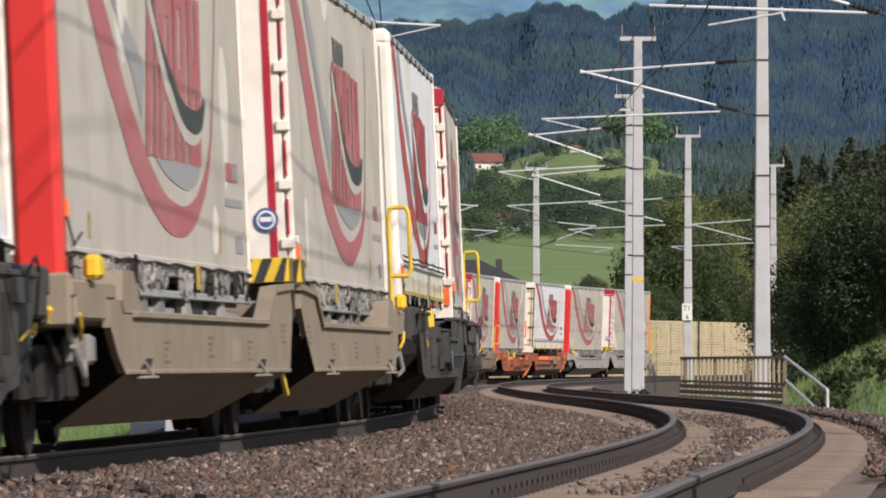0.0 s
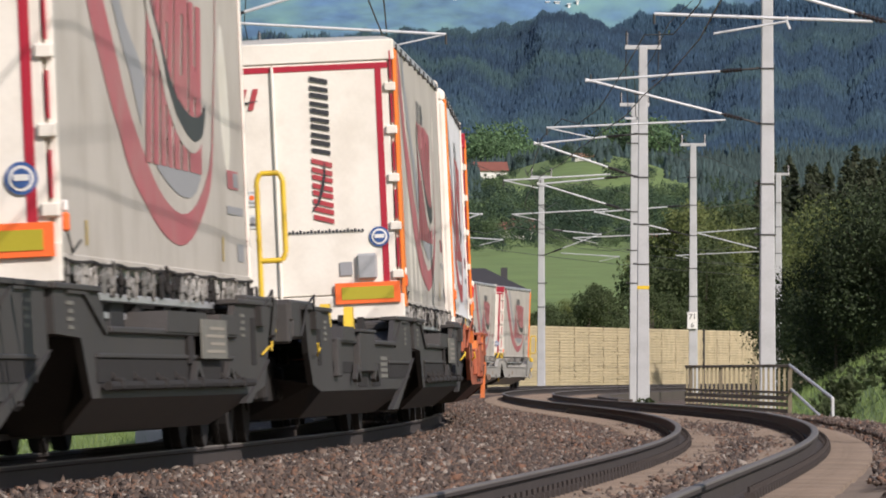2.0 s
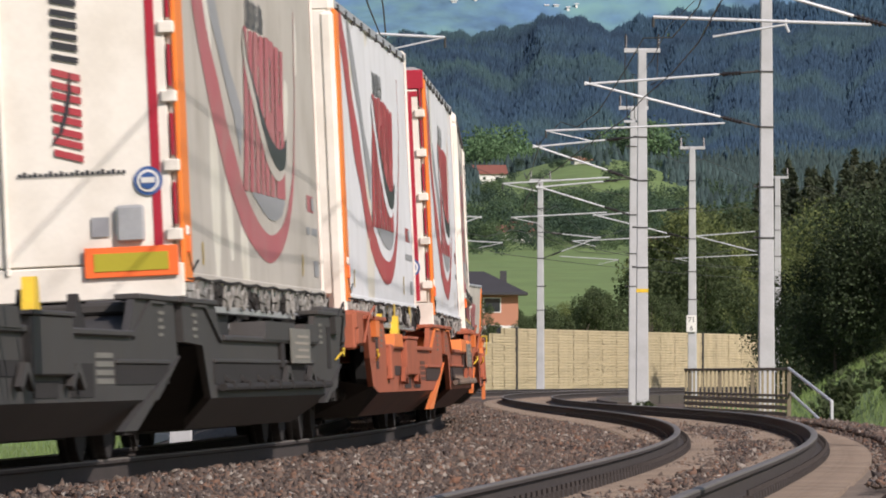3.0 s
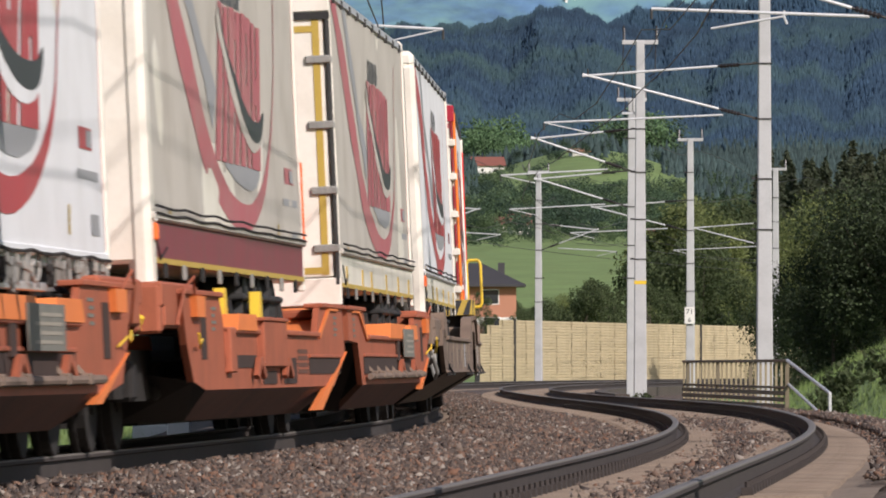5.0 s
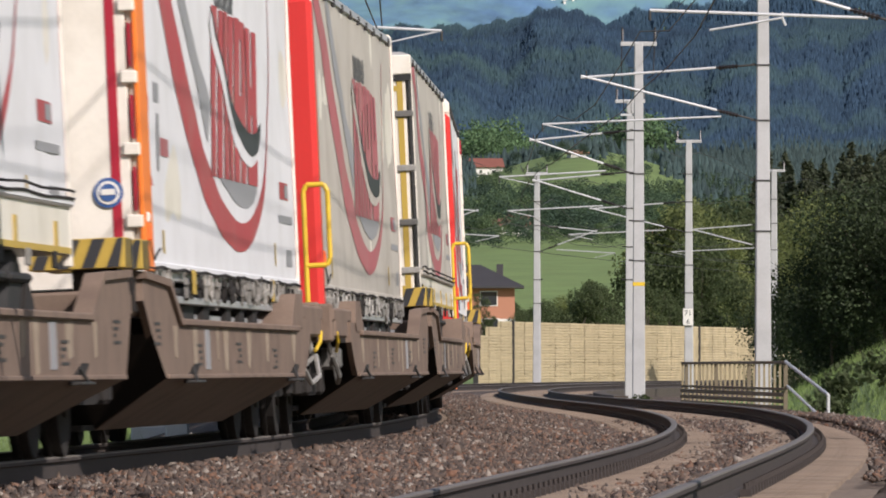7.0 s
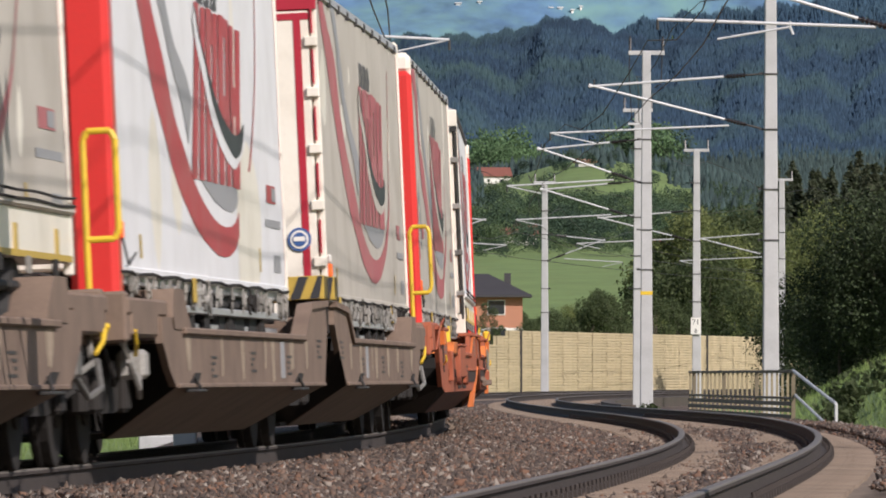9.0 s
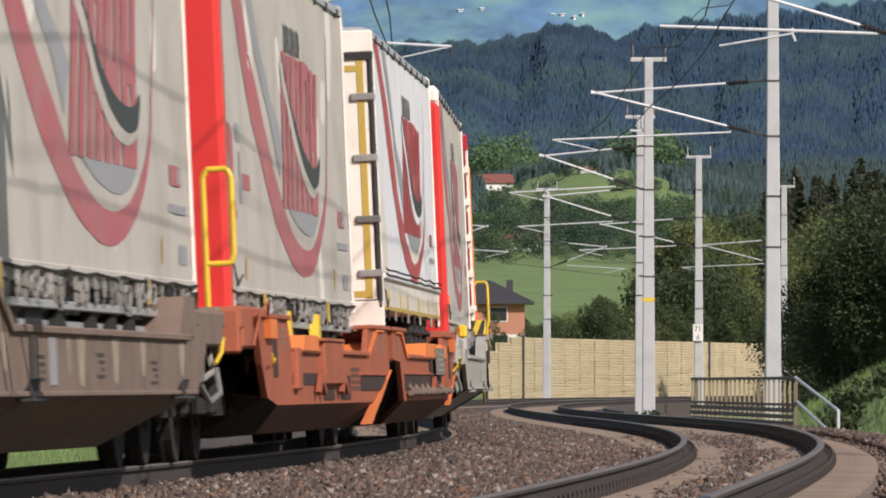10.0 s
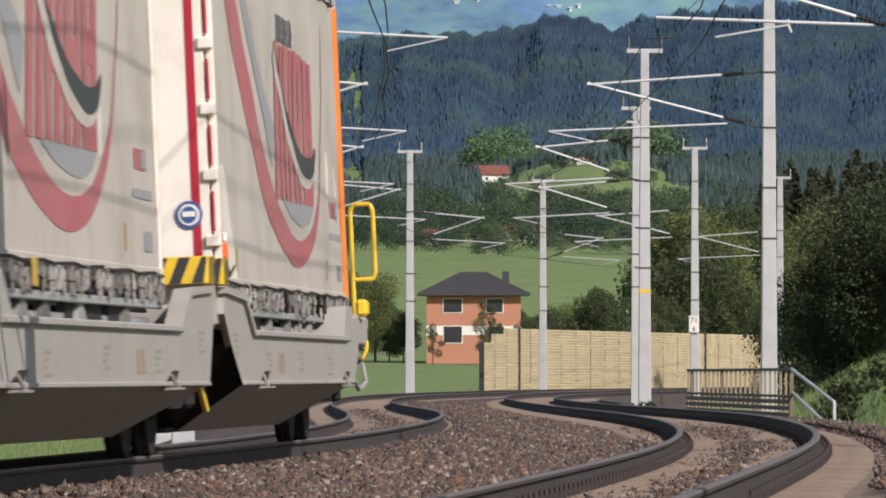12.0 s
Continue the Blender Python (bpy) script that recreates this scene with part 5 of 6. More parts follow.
    for k, zz in enumerate((0.62, 0.50)):
        bm = pipe(B(), [(1.05, Y(0.55), 0.82), (1.09, Y(0.40), 0.72), (1.05, Y(0.32), zz), (0.95, Y(0.30), zz - 0.06)], 0.028)
        part("brake_hose", bm, "black", th)
    tp = part("brake_tap", pipe(B(), [(1.22, Y(0.70), 0.84), (1.22, Y(0.50), 0.84), (1.26, Y(0.46), 0.92)], 0.03), "yellow", th)
    if colour in ("wagon_grey", "wagon_khaki"):
        part("shunter_lever", bx(X - 0.06, X + 0.05, 1.5, 1.85, 1.10, 1.26, 0.03), "yellow", th, "yellow release lever")
    if smooth_style:
        for k, (dx, dz) in enumerate(((0.0, 0.0), (-0.12, -0.07), (0.05, -0.16))):
            pts = [(1.30 + dx, Y(0.95), 0.84 + dz), (1.34 + dx, Y(1.15), 0.66 + dz), (1.30 + dx, Y(1.55), 0.60 + dz), (1.26 + dx, Y(1.9), 0.74 + dz)]
            part("brake_pipe", pipe(B(), pts, 0.022), ("pale_strap", "under", "strap")[k], th)
        part("valve_box", bx(1.16, 1.36, 1.9, 2.2, 0.56, 0.76, 0.03), "strap", th)
        part("valve_handle", pipe(B(), [(1.37, Y(1.2), 0.72), (1.40, Y(1.0), 0.80), (1.40, Y(0.9), 0.88)], 0.016), "yellow", th, "yellow valve handle")
    # tall bent hand rail at the buffer end
    if handle:
        x0, x1 = 1.27, 1.48
        y = Y(0.5)
        bm = pipe(B(), [(x0, y, 1.0), (x0, y, 2.10), (x0 + 0.03, y, 2.16), (x1 - 0.03, y, 2.16), (x1, y, 2.10), (x1, y, 1.52), (x1 - 0.03, y, 1.46), (x0, y, 1.46)], 0.022, 8)
        part("hand_rail", bm, "yellow", th, "bent yellow tubular hand rail")
    # striped panels at the joint
    if smooth_style:
        hp = part("stripe_panel", bx(X - 0.62, X + 0.02, 16.45, 16.95, 1.23, 1.43, 0.006), "ochre_band" if colour == "wagon_brown" else "yellow", th, "yellow panel with black diagonal stripes")
        bm = B()
        yy = Y(16.95) if second else Y(16.45)
        for k in range(4):
            xa = X - 0.60 + k * 0.165
            bm.faces.new([bm.verts.new((min(xa + d, X + 0.015), yy - 0.005, z)) for d, z in ((0, 1.235), (0.085, 1.235), (0.165, 1.425), (0.08, 1.425))])
        for k in range(2):
            a0 = 16.5 + k * 0.24
            bm.faces.new([bm.verts.new((X + 0.026, Y(a0 + d), z)) for d, z in ((0, 1.235), (0.10, 1.235), (0.16, 1.425), (0.06, 1.425))])
        part("stripes", bm, "black_print", hp)
        part("panel_leg", bx(X - 0.35, X - 0.05, 16.6, 16.9, 0.95, 1.24), "wagon_grey" if colour == "wagon_grey" else "under", th)
    if not second and colour in ("wagon_khaki", "wagon_grey"):
        part("warning_flag", pri([(15.9, 0.52), (16.15, 0.52), (16.6, 0.32), (16.45, 0.30)], X - 0.06, X - 0.03), "yellow", th)
    if not second:
        bogie(th, Y(17.18))
    bogie(th, Y(2.0))
    # pocket contents seen over the flank: wheel chocks and braces
    for w in (5.2, 6.4, 7.6, 9.6, 12.4):
        bm = pri([(w, 0.80), (w + 0.3, 1.10), (w + 0.42, 1.10), (w + 0.9, 0.80)], X - 0.26, X - 0.20)
        part("support_bracket", bm, "strap" if colour in ("wagon_khaki", "wagon_grey") else "under", th)
    return th


TWIN_PITCH, INNER_PITCH, FIRST, SPEED = 34.356, 18.083, 27.76, 26.41
# per twin wagon: flank style, colour, and the two trailers (cloth, end, side rail, edge, plate)
W, G_ = "white_cloth", "grey_cloth"
TRAIN = [
    (-1, "ribbed", "wagon_dark", (G_, "doors", None, None, False), (W, "white", None, None, False)),
    (0, "smooth", "wagon_khaki", (G_, "red", None, None, False), (G_, "doors", None, None, False)),
    (1, "ribbed", "wagon_dark", (W, "white", "white_panel", None, False), (G_, "doors", None, None, True)),
    (2, "ribbed", "wagon_dark", None, (G_, "doors", None, "orange_edge", True)),
    (3, "ribbed", "wagon_orange", (W, "white", None, "orange_edge", False), (W, "doors", None, "orange_edge", False)),
    (4, "ribbed", "wagon_orange", (G_, "white", "maroon", None, False), (G_, "hinge", "white_panel", None, True)),
    (5, "smooth", "wagon_brown", (W, "white", "white_panel", None, False), (W, "doors", None, "orange_edge", False)),
    (6, "smooth", "wagon_brown", (G_, "red", None, None, False), (G_, "hinge", "white_panel", None, False)),
    (7, "smooth", "wagon_brown", (W, "red", None, None, False), (G_, "doors", None, None, False)),
    (8, "ribbed", "wagon_orange", (G_, "red", None, None, False), (W, "hinge", "white_panel", None, True)),
    (9, "smooth", "wagon_grey", (G_, "red", None, None, False), (G_, "doors", None, "far", False)),
]
CARS = []
halves = {}
for n, style, colour, first, second in TRAIN:
    for k, spec in enumerate((first, second)):
        handle = bool(k) and (style == "smooth" or n == 1)
        key = (style, colour, k, handle)
        if key in halves:
            w = copy_thing(halves[key], Matrix.Identity(4))
        else:
            w = halves[key] = wagon_half(style, colour, bool(k), handle)
        s0 = FIRST + n * TWIN_PITCH + k * INNER_PITCH
        CARS.append((w, s0))
        if spec:
            cloth, face, lower, edge, plate = spec
            t = trailer(cloth, face, lower, edge, seed=n * 2 + k + 5, plate=plate, writing=(n == 2))
            CARS.append((t, s0))

# ---- plants ----
def fast_mesh(name, verts, faces):
    """A mesh from arrays: verts n x 3, faces m x k."""
    me = bpy.data.meshes.new(name)
    m, k = faces.shape
    me.vertices.add(len(verts))
    me.vertices.foreach_set("co", np.ascontiguousarray(verts, dtype=np.float32).ravel())
    me.loops.add(m * k)
    me.loops.foreach_set("vertex_index", np.ascontiguousarray(faces, dtype=np.int32).ravel())
    me.polygons.add(m)
    me.polygons.foreach_set("loop_start", np.arange(0, m * k, k, dtype=np.int32))
    me.polygons.foreach_set("loop_total", np.full(m, k, dtype=np.int32))
    me.update(calc_edges=True)
    return me


def leaf_cloud(rng, lobes, count, size):
    """Leaf clumps as small bent quads gathered in the outer part of several lobes."""
    c = np.array([l[:3] for l in lobes])
    r = np.array([l[3:] for l in lobes])
    vol = r.prod(1) ** (2 / 3)
    pick = rng.choice(len(lobes), count, p=vol / vol.sum())
    d = rng.normal(size=(count, 3))
    d /= np.linalg.norm(d, axis=1)[:, None]
    rad = rng.uniform(0.25, 1.0, count) ** 0.5 * (1 + 0.22 * np.sin(d[:, 0] * 7 + pick) * np.sin(d[:, 2] * 6 + pick * 2))
    p = c[pick] + d * r[pick] * rad[:, None]
    u = rng.normal(size=(count, 3))
    u /= np.linalg.norm(u, axis=1)[:, None]
    n = d + 0.9 * rng.normal(size=(count, 3))
    v = np.cross(n, u)
    v /= np.linalg.norm(v, axis=1)[:, None] + 1e-9
    s = size * rng.uniform(0.5, 1.3, count)[:, None]
    V = np.stack([p - u * s, p - v * s * 0.6, p + u * s, p + v * s * 0.6], 1).reshape(-1, 3)
    F = np.arange(count * 4).reshape(-1, 4)
    return V, F


def broadleaf(name, label, rng_seed, height, spread, leaves, size, material, dense=1.0, trunk=True, category="tree"):
    rng = np.random.default_rng(rng_seed)
    th = new(name, None)
    tagged(th, label, category)
    bm = B()
    if trunk:
        tube(bm, (0, 0, -0.5), (0, 0, height * 0.45), 0.035 * height * 0.5, 0.02 * height * 0.5, 8)
    lobes = []
    nl = 9 if trunk else 7
    for i in range(nl):
        a = rng.uniform(0, 6.28)
        k = i / (nl - 1)
        z = height * (0.28 + 0.62 * k) if trunk else height * (0.22 + 0.6 * k)
        w = spread * (0.55 - 0.35 * abs(k - 0.35))
        x, y = math.cos(a) * w * rng.uniform(0.3, 1), math.sin(a) * w * rng.uniform(0.3, 1)
        rr = spread * rng.uniform(0.22, 0.36) * dense
        lobes.append((x, y, z, rr, rr, rr * rng.uniform(0.7, 1.1)))
        if trunk:
            tube(bm, (0, 0, height * (0.2 + 0.22 * k)), (x, y, z), 0.012 * height * 0.5, 0.004 * height * 0.5, 6)
    if trunk:
        part("trunk", bm, "bark", th)
    else:
        bm.free()
    V, F = leaf_cloud(rng, lobes, leaves, size)
    obj_of("crown", fast_mesh("crown", V, F), material, th)
    return th


def put(ob, x, y, scale=1.0, turn=0.0, z=None, wide=1.0):
    zz = float(ground_z(np.array([x]), np.array([y]))[0]) if z is None else z
    return Matrix.Translation((x, y, zz)) @ Matrix.Rotation(turn, 4, "Z") @ Matrix.Diagonal((scale * wide, scale * wide, scale, 1))


def scatter(kinds, spots):
    """Place copies of the given trees; the first use of each takes the original."""
    used = set()
    rng = random.Random(len(spots))
    for k, x, y, sc in spots:
        src = kinds[k % len(kinds)]
        m = put(src, x, y, sc, rng.uniform(0, 6.28))
        if id(src) not in used:
            used.add(id(src))
            src.matrix_basis = m
        else:
            copy_thing(src, m)


rnd = random.Random(11)
BX = 1 / 14729.0                       # bearing step
# broad hedge trees in the middle distance, beyond the barrier
hedge = [broadleaf("hedge_tree", "full green deciduous tree in a hedgerow beyond the line", 20 + i, 11 + i % 3, 8.5, 13000, 0.16,
                   ("leaf_mid", "leaf_mid", "leaf_light", "leaf_mid")[i % 4]) for i in range(6)]
thin = [broadleaf("slender_tree", "slender sparsely leaved tree with visible branches", 40 + i, 12, 5.0, 4200, 0.14, "leaf_mid", 0.8) for i in range(3)]
spots = []
for i in range(12):                    # row right of the near masts
    b = 425 + i * 13 + rnd.uniform(-6, 6)
    y = rnd.uniform(600, 780)
    spots.append((i, b * BX * y, y, rnd.uniform(0.85, 1.15)))
for i in range(9):                    # lower growth just behind the barrier
    b = 150 + i * 50 + rnd.uniform(-10, 10)
    y = rnd.uniform(520, 600)
    spots.append((i + 3, b * BX * y, y, rnd.uniform(0.30, 0.48)))
for i in range(10):                    # bushes left of and around the house
    b = (-150, -120, -95, -70, 140, 165, 190, 225, 260, 300)[i]
    y = rnd.uniform(880, 920) if i < 4 else rnd.uniform(905, 980)
    spots.append((i + 1, b * BX * y, y, (0.7, 0.65, 0.55, 0.4, 0.36, 0.34, 0.42, 0.4, 0.45, 0.42)[i]))
for i in range(26):                    # wood behind the bank
    y = rnd.uniform(760, 900)
    spots.append((i, (575 + i * 17 + rnd.uniform(-8, 8)) * BX * y, y, rnd.uniform(0.7, 1.0)))
scatter(hedge, spots)
# far hedges, copses and hillside trees, joined
wood = {"hill_mid": [], "hill_light": [], "hill_dark": [], "leaf_beech": []}
MIX = ("hill_mid", "hill_dark", "hill_mid", "hill_dark", "hill_light")
for i in range(40):                    # hedges at the field edge and round the village
    y = rnd.uniform(1540, 1680)
    wood[MIX[i % 5]].append(((-200 + i * 17 + rnd.uniform(-10, 10)) * BX * y, y, rnd.uniform(3, 5.5)))
for i in range(480):                   # wooded lower hillside
    b, y = rnd.uniform(-240, 560), rnd.uniform(1620, 2330)
    if (95 < b < 440 and y > 2230) or (b < -60 and y > 2150 and i % 2):
        continue
    wood[MIX[i % 5]].append((b * BX * y, y, rnd.uniform(4, 8)))
for i in range(34):                    # light green wood at the forest's foot
    b, y = 42 + rnd.uniform(0, 112), rnd.uniform(2800, 2950)
    wood["leaf_beech" if b > 66 else "hill_mid"].append((b * BX * y, y, rnd.uniform(11, 21) * (1.12 - abs(b - 112) / 105)))
for i in range(26):
    b, y = 288 + rnd.uniform(0, 112), rnd.uniform(2780, 2900)
    wood["leaf_beech" if i % 3 else "hill_mid"].append((b * BX * y, y, rnd.uniform(12, 20)))
for i in range(44):                    # bushes on the meadow knoll
    b, y = rnd.uniform(90, 420), rnd.uniform(2330, 2520)
    wood["hill_dark" if i % 3 else "hill_mid"].append((b * BX * y, y, rnd.uniform(1.8, 5.5)))
for key, trees in wood.items():
    rng = np.random.default_rng(len(trees))
    Vs, n0 = [], 0
    for x, y, h in trees:
        z = float(ground_z(np.array([x]), np.array([y]))[0])
        lobes = [(x + rng.uniform(-0.3, 0.3) * h, y + rng.uniform(-0.3, 0.3) * h, z + h * rng.uniform(0.3, 0.75), h * rng.uniform(0.25, 0.4), h * 0.32, h * rng.uniform(0.22, 0.34)) for _ in range(5)]
        Vs.append(leaf_cloud(rng, lobes, 760, 0.034 * h)[0])
    V = np.concatenate(Vs)
    ob = obj_of("hillside_wood", fast_mesh("hillside_wood", V, np.arange(len(V)).reshape(-1, 4)), key)
    tagged(ob, {"hill_mid": "green hedges and copses on the far slopes", "hill_light": "light green hedges and young trees on the far slopes",
                "leaf_beech": "fresh green deciduous wood at the forest edge",
                "hill_dark": "dark green bushes and copses on the far slopes"}[key], "woodland", kind="stuff")
spots = [(i, b * BX * y, y, s) for i, (b, y, s) in enumerate([(285, 560, 0.62), (262, 575, 0.55), (310, 590, 0.6), (375, 560, 1.0), (395, 570, 1.0), (420, 580, 0.95), (440, 575, 0.9), (235, 600, 0.5), (78, 866, 0.95), (97, 868, 0.6), (-18, 866, 0.65), (215, 640, 0.6), (250, 650, 0.75), (275, 640, 0.95), (385, 650, 1.05), (400, 630, 1.0), (330, 640, 0.95), (345, 655, 1.0), (360, 630, 0.9), (300, 650, 0.85), (460, 640, 1.0), (490, 620, 1.05)])]
scatter(thin, spots)
# bright trees and a dark thicket on the bank beside the outer track
bright = [broadleaf("bank_tree", "green young tree on the railway bank", 60 + i, 9.5, 6.0, 14000, 0.095, "leaf_light") for i in range(2)]
scatter(bright, [(0, 665 * BX * 430, 430, 1.0), (1, 705 * BX * 400, 400, 0.92), (0, 760 * BX * 420, 420, 0.98), (1, 825 * BX * 400, 400, 0.95), (0, 632 * BX * 560, 560, 1.15), (1, 600 * BX * 575, 575, 1.05)])
thick = [broadleaf("thicket_bush", "dark dense roadside bush on the grassy bank", 70 + i, 5.6, 5.2, 26000, 0.07, "leaf_dark", 1.1, category="bush") for i in range(2)]
scatter(thick, [(0, 11.0, 232, 0.62), (1, 12.4, 230, 0.78), (0, 13.8, 228, 0.95), (1, 12.6, 248, 0.95), (0, 14.6, 216, 0.9), (1, 11.6, 262, 0.8)])
low = broadleaf("weed_clump", "rough green weeds beside the track", 90, 0.7, 0.9, 500, 0.07, "leaf_mid", trunk=False, category="weeds")
scatter([low], [(0, 4.95, 205, 0.8), (0, 5.2, 212, 0.9), (0, 8.9, 188, 1.3), (0, 9.6, 193, 1.7), (0, 5.4, 226, 0.8), (0, 10.2, 190, 1.6)])


# ---- spruce forests on the hills ----
def forest(name, label, material, places, seed):
    """Many spruces as one stand: each a ragged stack of three cones."""
    rng = np.random.default_rng(seed)
    n = len(places)
    P = np.array([p[:3] for p in places])
    H = np.array([p[3] for p in places])
    k = 5
    tv, tf = [], []
    for zb, zt, r in ((-0.05, 0.62, 0.20), (0.25, 0.84, 0.155), (0.52, 1.0, 0.10)):
        base = len(tv)
        for i in range(k):
            a = 2 * math.pi * i / k
            tv.append((math.cos(a) * r, math.sin(a) * r, zb))
        tv.append((0, 0, zt))
        tf += [(base + i, base + (i + 1) % k, base + k) for i in range(k)]
    tv, tf = np.array(tv), np.array(tf)
    a = rng.uniform(0, 6.28, n)
    ca_, sa_ = np.cos(a), np.sin(a)
    j = 1 + 0.28 * rng.normal(size=(n, len(tv), 1)).clip(-1.6, 1.6) * np.array([1, 1, 0.25])
    V = tv[None] * j
    V = np.stack([V[..., 0] * ca_[:, None] - V[..., 1] * sa_[:, None], V[..., 0] * sa_[:, None] + V[..., 1] * ca_[:, None], V[..., 2]], -1)
    V = V * H[:, None, None] + P[:, None]
    F = tf[None] + (np.arange(n) * len(tv))[:, None, None]
    ob = obj_of(name, fast_mesh(name, V.reshape(-1, 3), F.reshape(-1, 3)), material)
    tagged(ob, label, "forest", kind="stuff")


def forest_places(seed, count, b0, b1, y0, y1, h0, h1, clear=None):
    rng = np.random.default_rng(seed)
    b = rng.uniform(b0, b1, count)
    y = np.sqrt(rng.uniform(y0 ** 2, y1 ** 2, count))
    x = b * BX * y
    z = ground_z(x, y)
    h = rng.uniform(h0, h1, count)
    keep = np.ones(count, bool) if clear is None else ~clear(b, y)
    return [tuple(v) for v in np.stack([x, y, z - 0.5, h], 1)[keep]]


# the blue of the far trees is haze put into their colour
forest("spruce_forest", "dense spruce forest covering the far hills, coloured blue-green for haze", "spruce",
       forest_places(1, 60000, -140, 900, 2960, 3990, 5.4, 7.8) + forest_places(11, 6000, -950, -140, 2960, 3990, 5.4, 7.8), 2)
forest("ridge_forest", "spruce forest on the higher ridge behind, coloured blue for haze", "spruce_far",
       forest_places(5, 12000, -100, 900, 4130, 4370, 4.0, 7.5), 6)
forest("spruce_wood", "dark spruce wood on the lower slope", "spruce_near",
       forest_places(3, 9000, -400, 1050, 1950, 3000, 4.0, 8.0, lambda b, y: ((np.sin(b * 0.021 + y * 0.004) > 0.45) & (b < 430)) | ((b > 70) & (b < 440) & (y < 2720))) + forest_places(13, 6000, -140, 1000, 2700, 2990, 4, 8), 4)
forest("spruce_group", "small groups of dark spruces on the meadow knoll", "spruce_near",
       forest_places(7, 14, 270, 300, 2420, 2500, 5, 8) + forest_places(9, 40, 395, 440, 2400, 2560, 4, 8), 8)


# ---- pines on the rise behind the thicket ----
def pine(seed, height):
    """A tapering conifer: a trunk and whorls of drooping sprays with gaps between."""
    rng = np.random.default_rng(seed)
    th = new("pine_tree", None)
    tagged(th, "tall dark pine in a wood behind the railway bank", "tree", group="pines behind the bank")
    part("trunk", tube(B(), (0, 0, -1), (0, 0, height * 0.97), height * 0.016, 0.03, 7), "bark", th)
    n = 2600
    f = rng.uniform(0.18, 1.0, n) ** 0.9
    f = np.round(f * 17 + rng.normal(0, 0.16, n)) / 17 + rng.normal(0, 0.012, n)
    a = rng.uniform(0, 6.28, n)
    arm = (0.75 + 0.35 * np.sin(a * 3 + f * 23 + seed)) * (0.9 + 0.35 * np.sin(f * 40 + seed))
    reach = height * 0.23 * (1.03 - f).clip(0.02, 1) ** 0.75 * arm
    rr = reach * rng.uniform(0.25, 1.0, n) ** 0.5
    P = np.stack([np.cos(a) * rr, np.sin(a) * rr, f * height - 0.18 * rr], 1)
    out = np.stack([np.cos(a), np.sin(a), np.full(n, -0.30)], 1) + rng.normal(0, 0.35, (n, 3))
    out /= np.linalg.norm(out, axis=1)[:, None]
    side = np.cross(out, rng.normal(0, 0.5, (n, 3)) + np.array([0, 0, 1.0]))
    side /= np.linalg.norm(side, axis=1)[:, None]
    s1 = height * 0.024 * rng.uniform(0.5, 1.2, n)[:, None]
    V = np.stack([P - out * s1, P + side * s1 * 0.45, P + out * s1, P - side * s1 * 0.45], 1).reshape(-1, 3)
    obj_of("crown", fast_mesh("crown", V, np.arange(4 * n).reshape(-1, 4)), "pine", th)
    return th


pines = [pine(80 + i, 17.0 + 1.5 * i) for i in range(4)]
prng = random.Random(17)
scatter(pines, [(i, (560 + i * 5.6 + prng.uniform(-8, 8)) * BX * y, y, 0.92 + 0.34 * i / 60 + prng.uniform(-0.16, 0.16))
                for i, y in ((i, prng.uniform(980, 1230)) for i in range(60))] +
        [(i + 1, (565 + i * 8.5 + prng.uniform(-8, 8)) * BX * 960, 960, 0.62 + prng.uniform(-0.1, 0.12)) for i in range(34)])


# ---- far mountain slope behind everything ----
def slope(x, f):
    """Point of the far mountainside at x, f of the way up."""
    z = 110 + 290 * f + 22 * noise.noise(Vector((x * 0.004, f * 2, 1))) + 8 * noise.noise(Vector((x * 0.015, f * 6, 2)))
    z += 30 * noise.noise(Vector((x * 0.002, 7, 3))) * f
    return Vector((x, 4430 + 480 * f + 25 * noise.noise(Vector((x * 0.01, f * 4, 5))), z))


def mountain():
    nx, nz = 90, 26
    vs, fs = [], []
    for i in range(nx + 1):
        for j in range(nz + 1):
            vs.append(slope(-1500 + 3000 * i / nx, j / nz))
    for i in range(nx):
        for j in range(nz):
            a = i * (nz + 1) + j
            fs.append((a, a + nz + 1, a + nz + 2, a + 1))
    # haze is painted into the slope's blue-green
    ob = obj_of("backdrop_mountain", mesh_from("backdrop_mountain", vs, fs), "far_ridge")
    for p in ob.data.polygons:
        p.use_smooth = True
    tagged(ob, "mountainside with pale meadows far behind, coloured blue-green for haze", "mountain", kind="structure")


mountain()


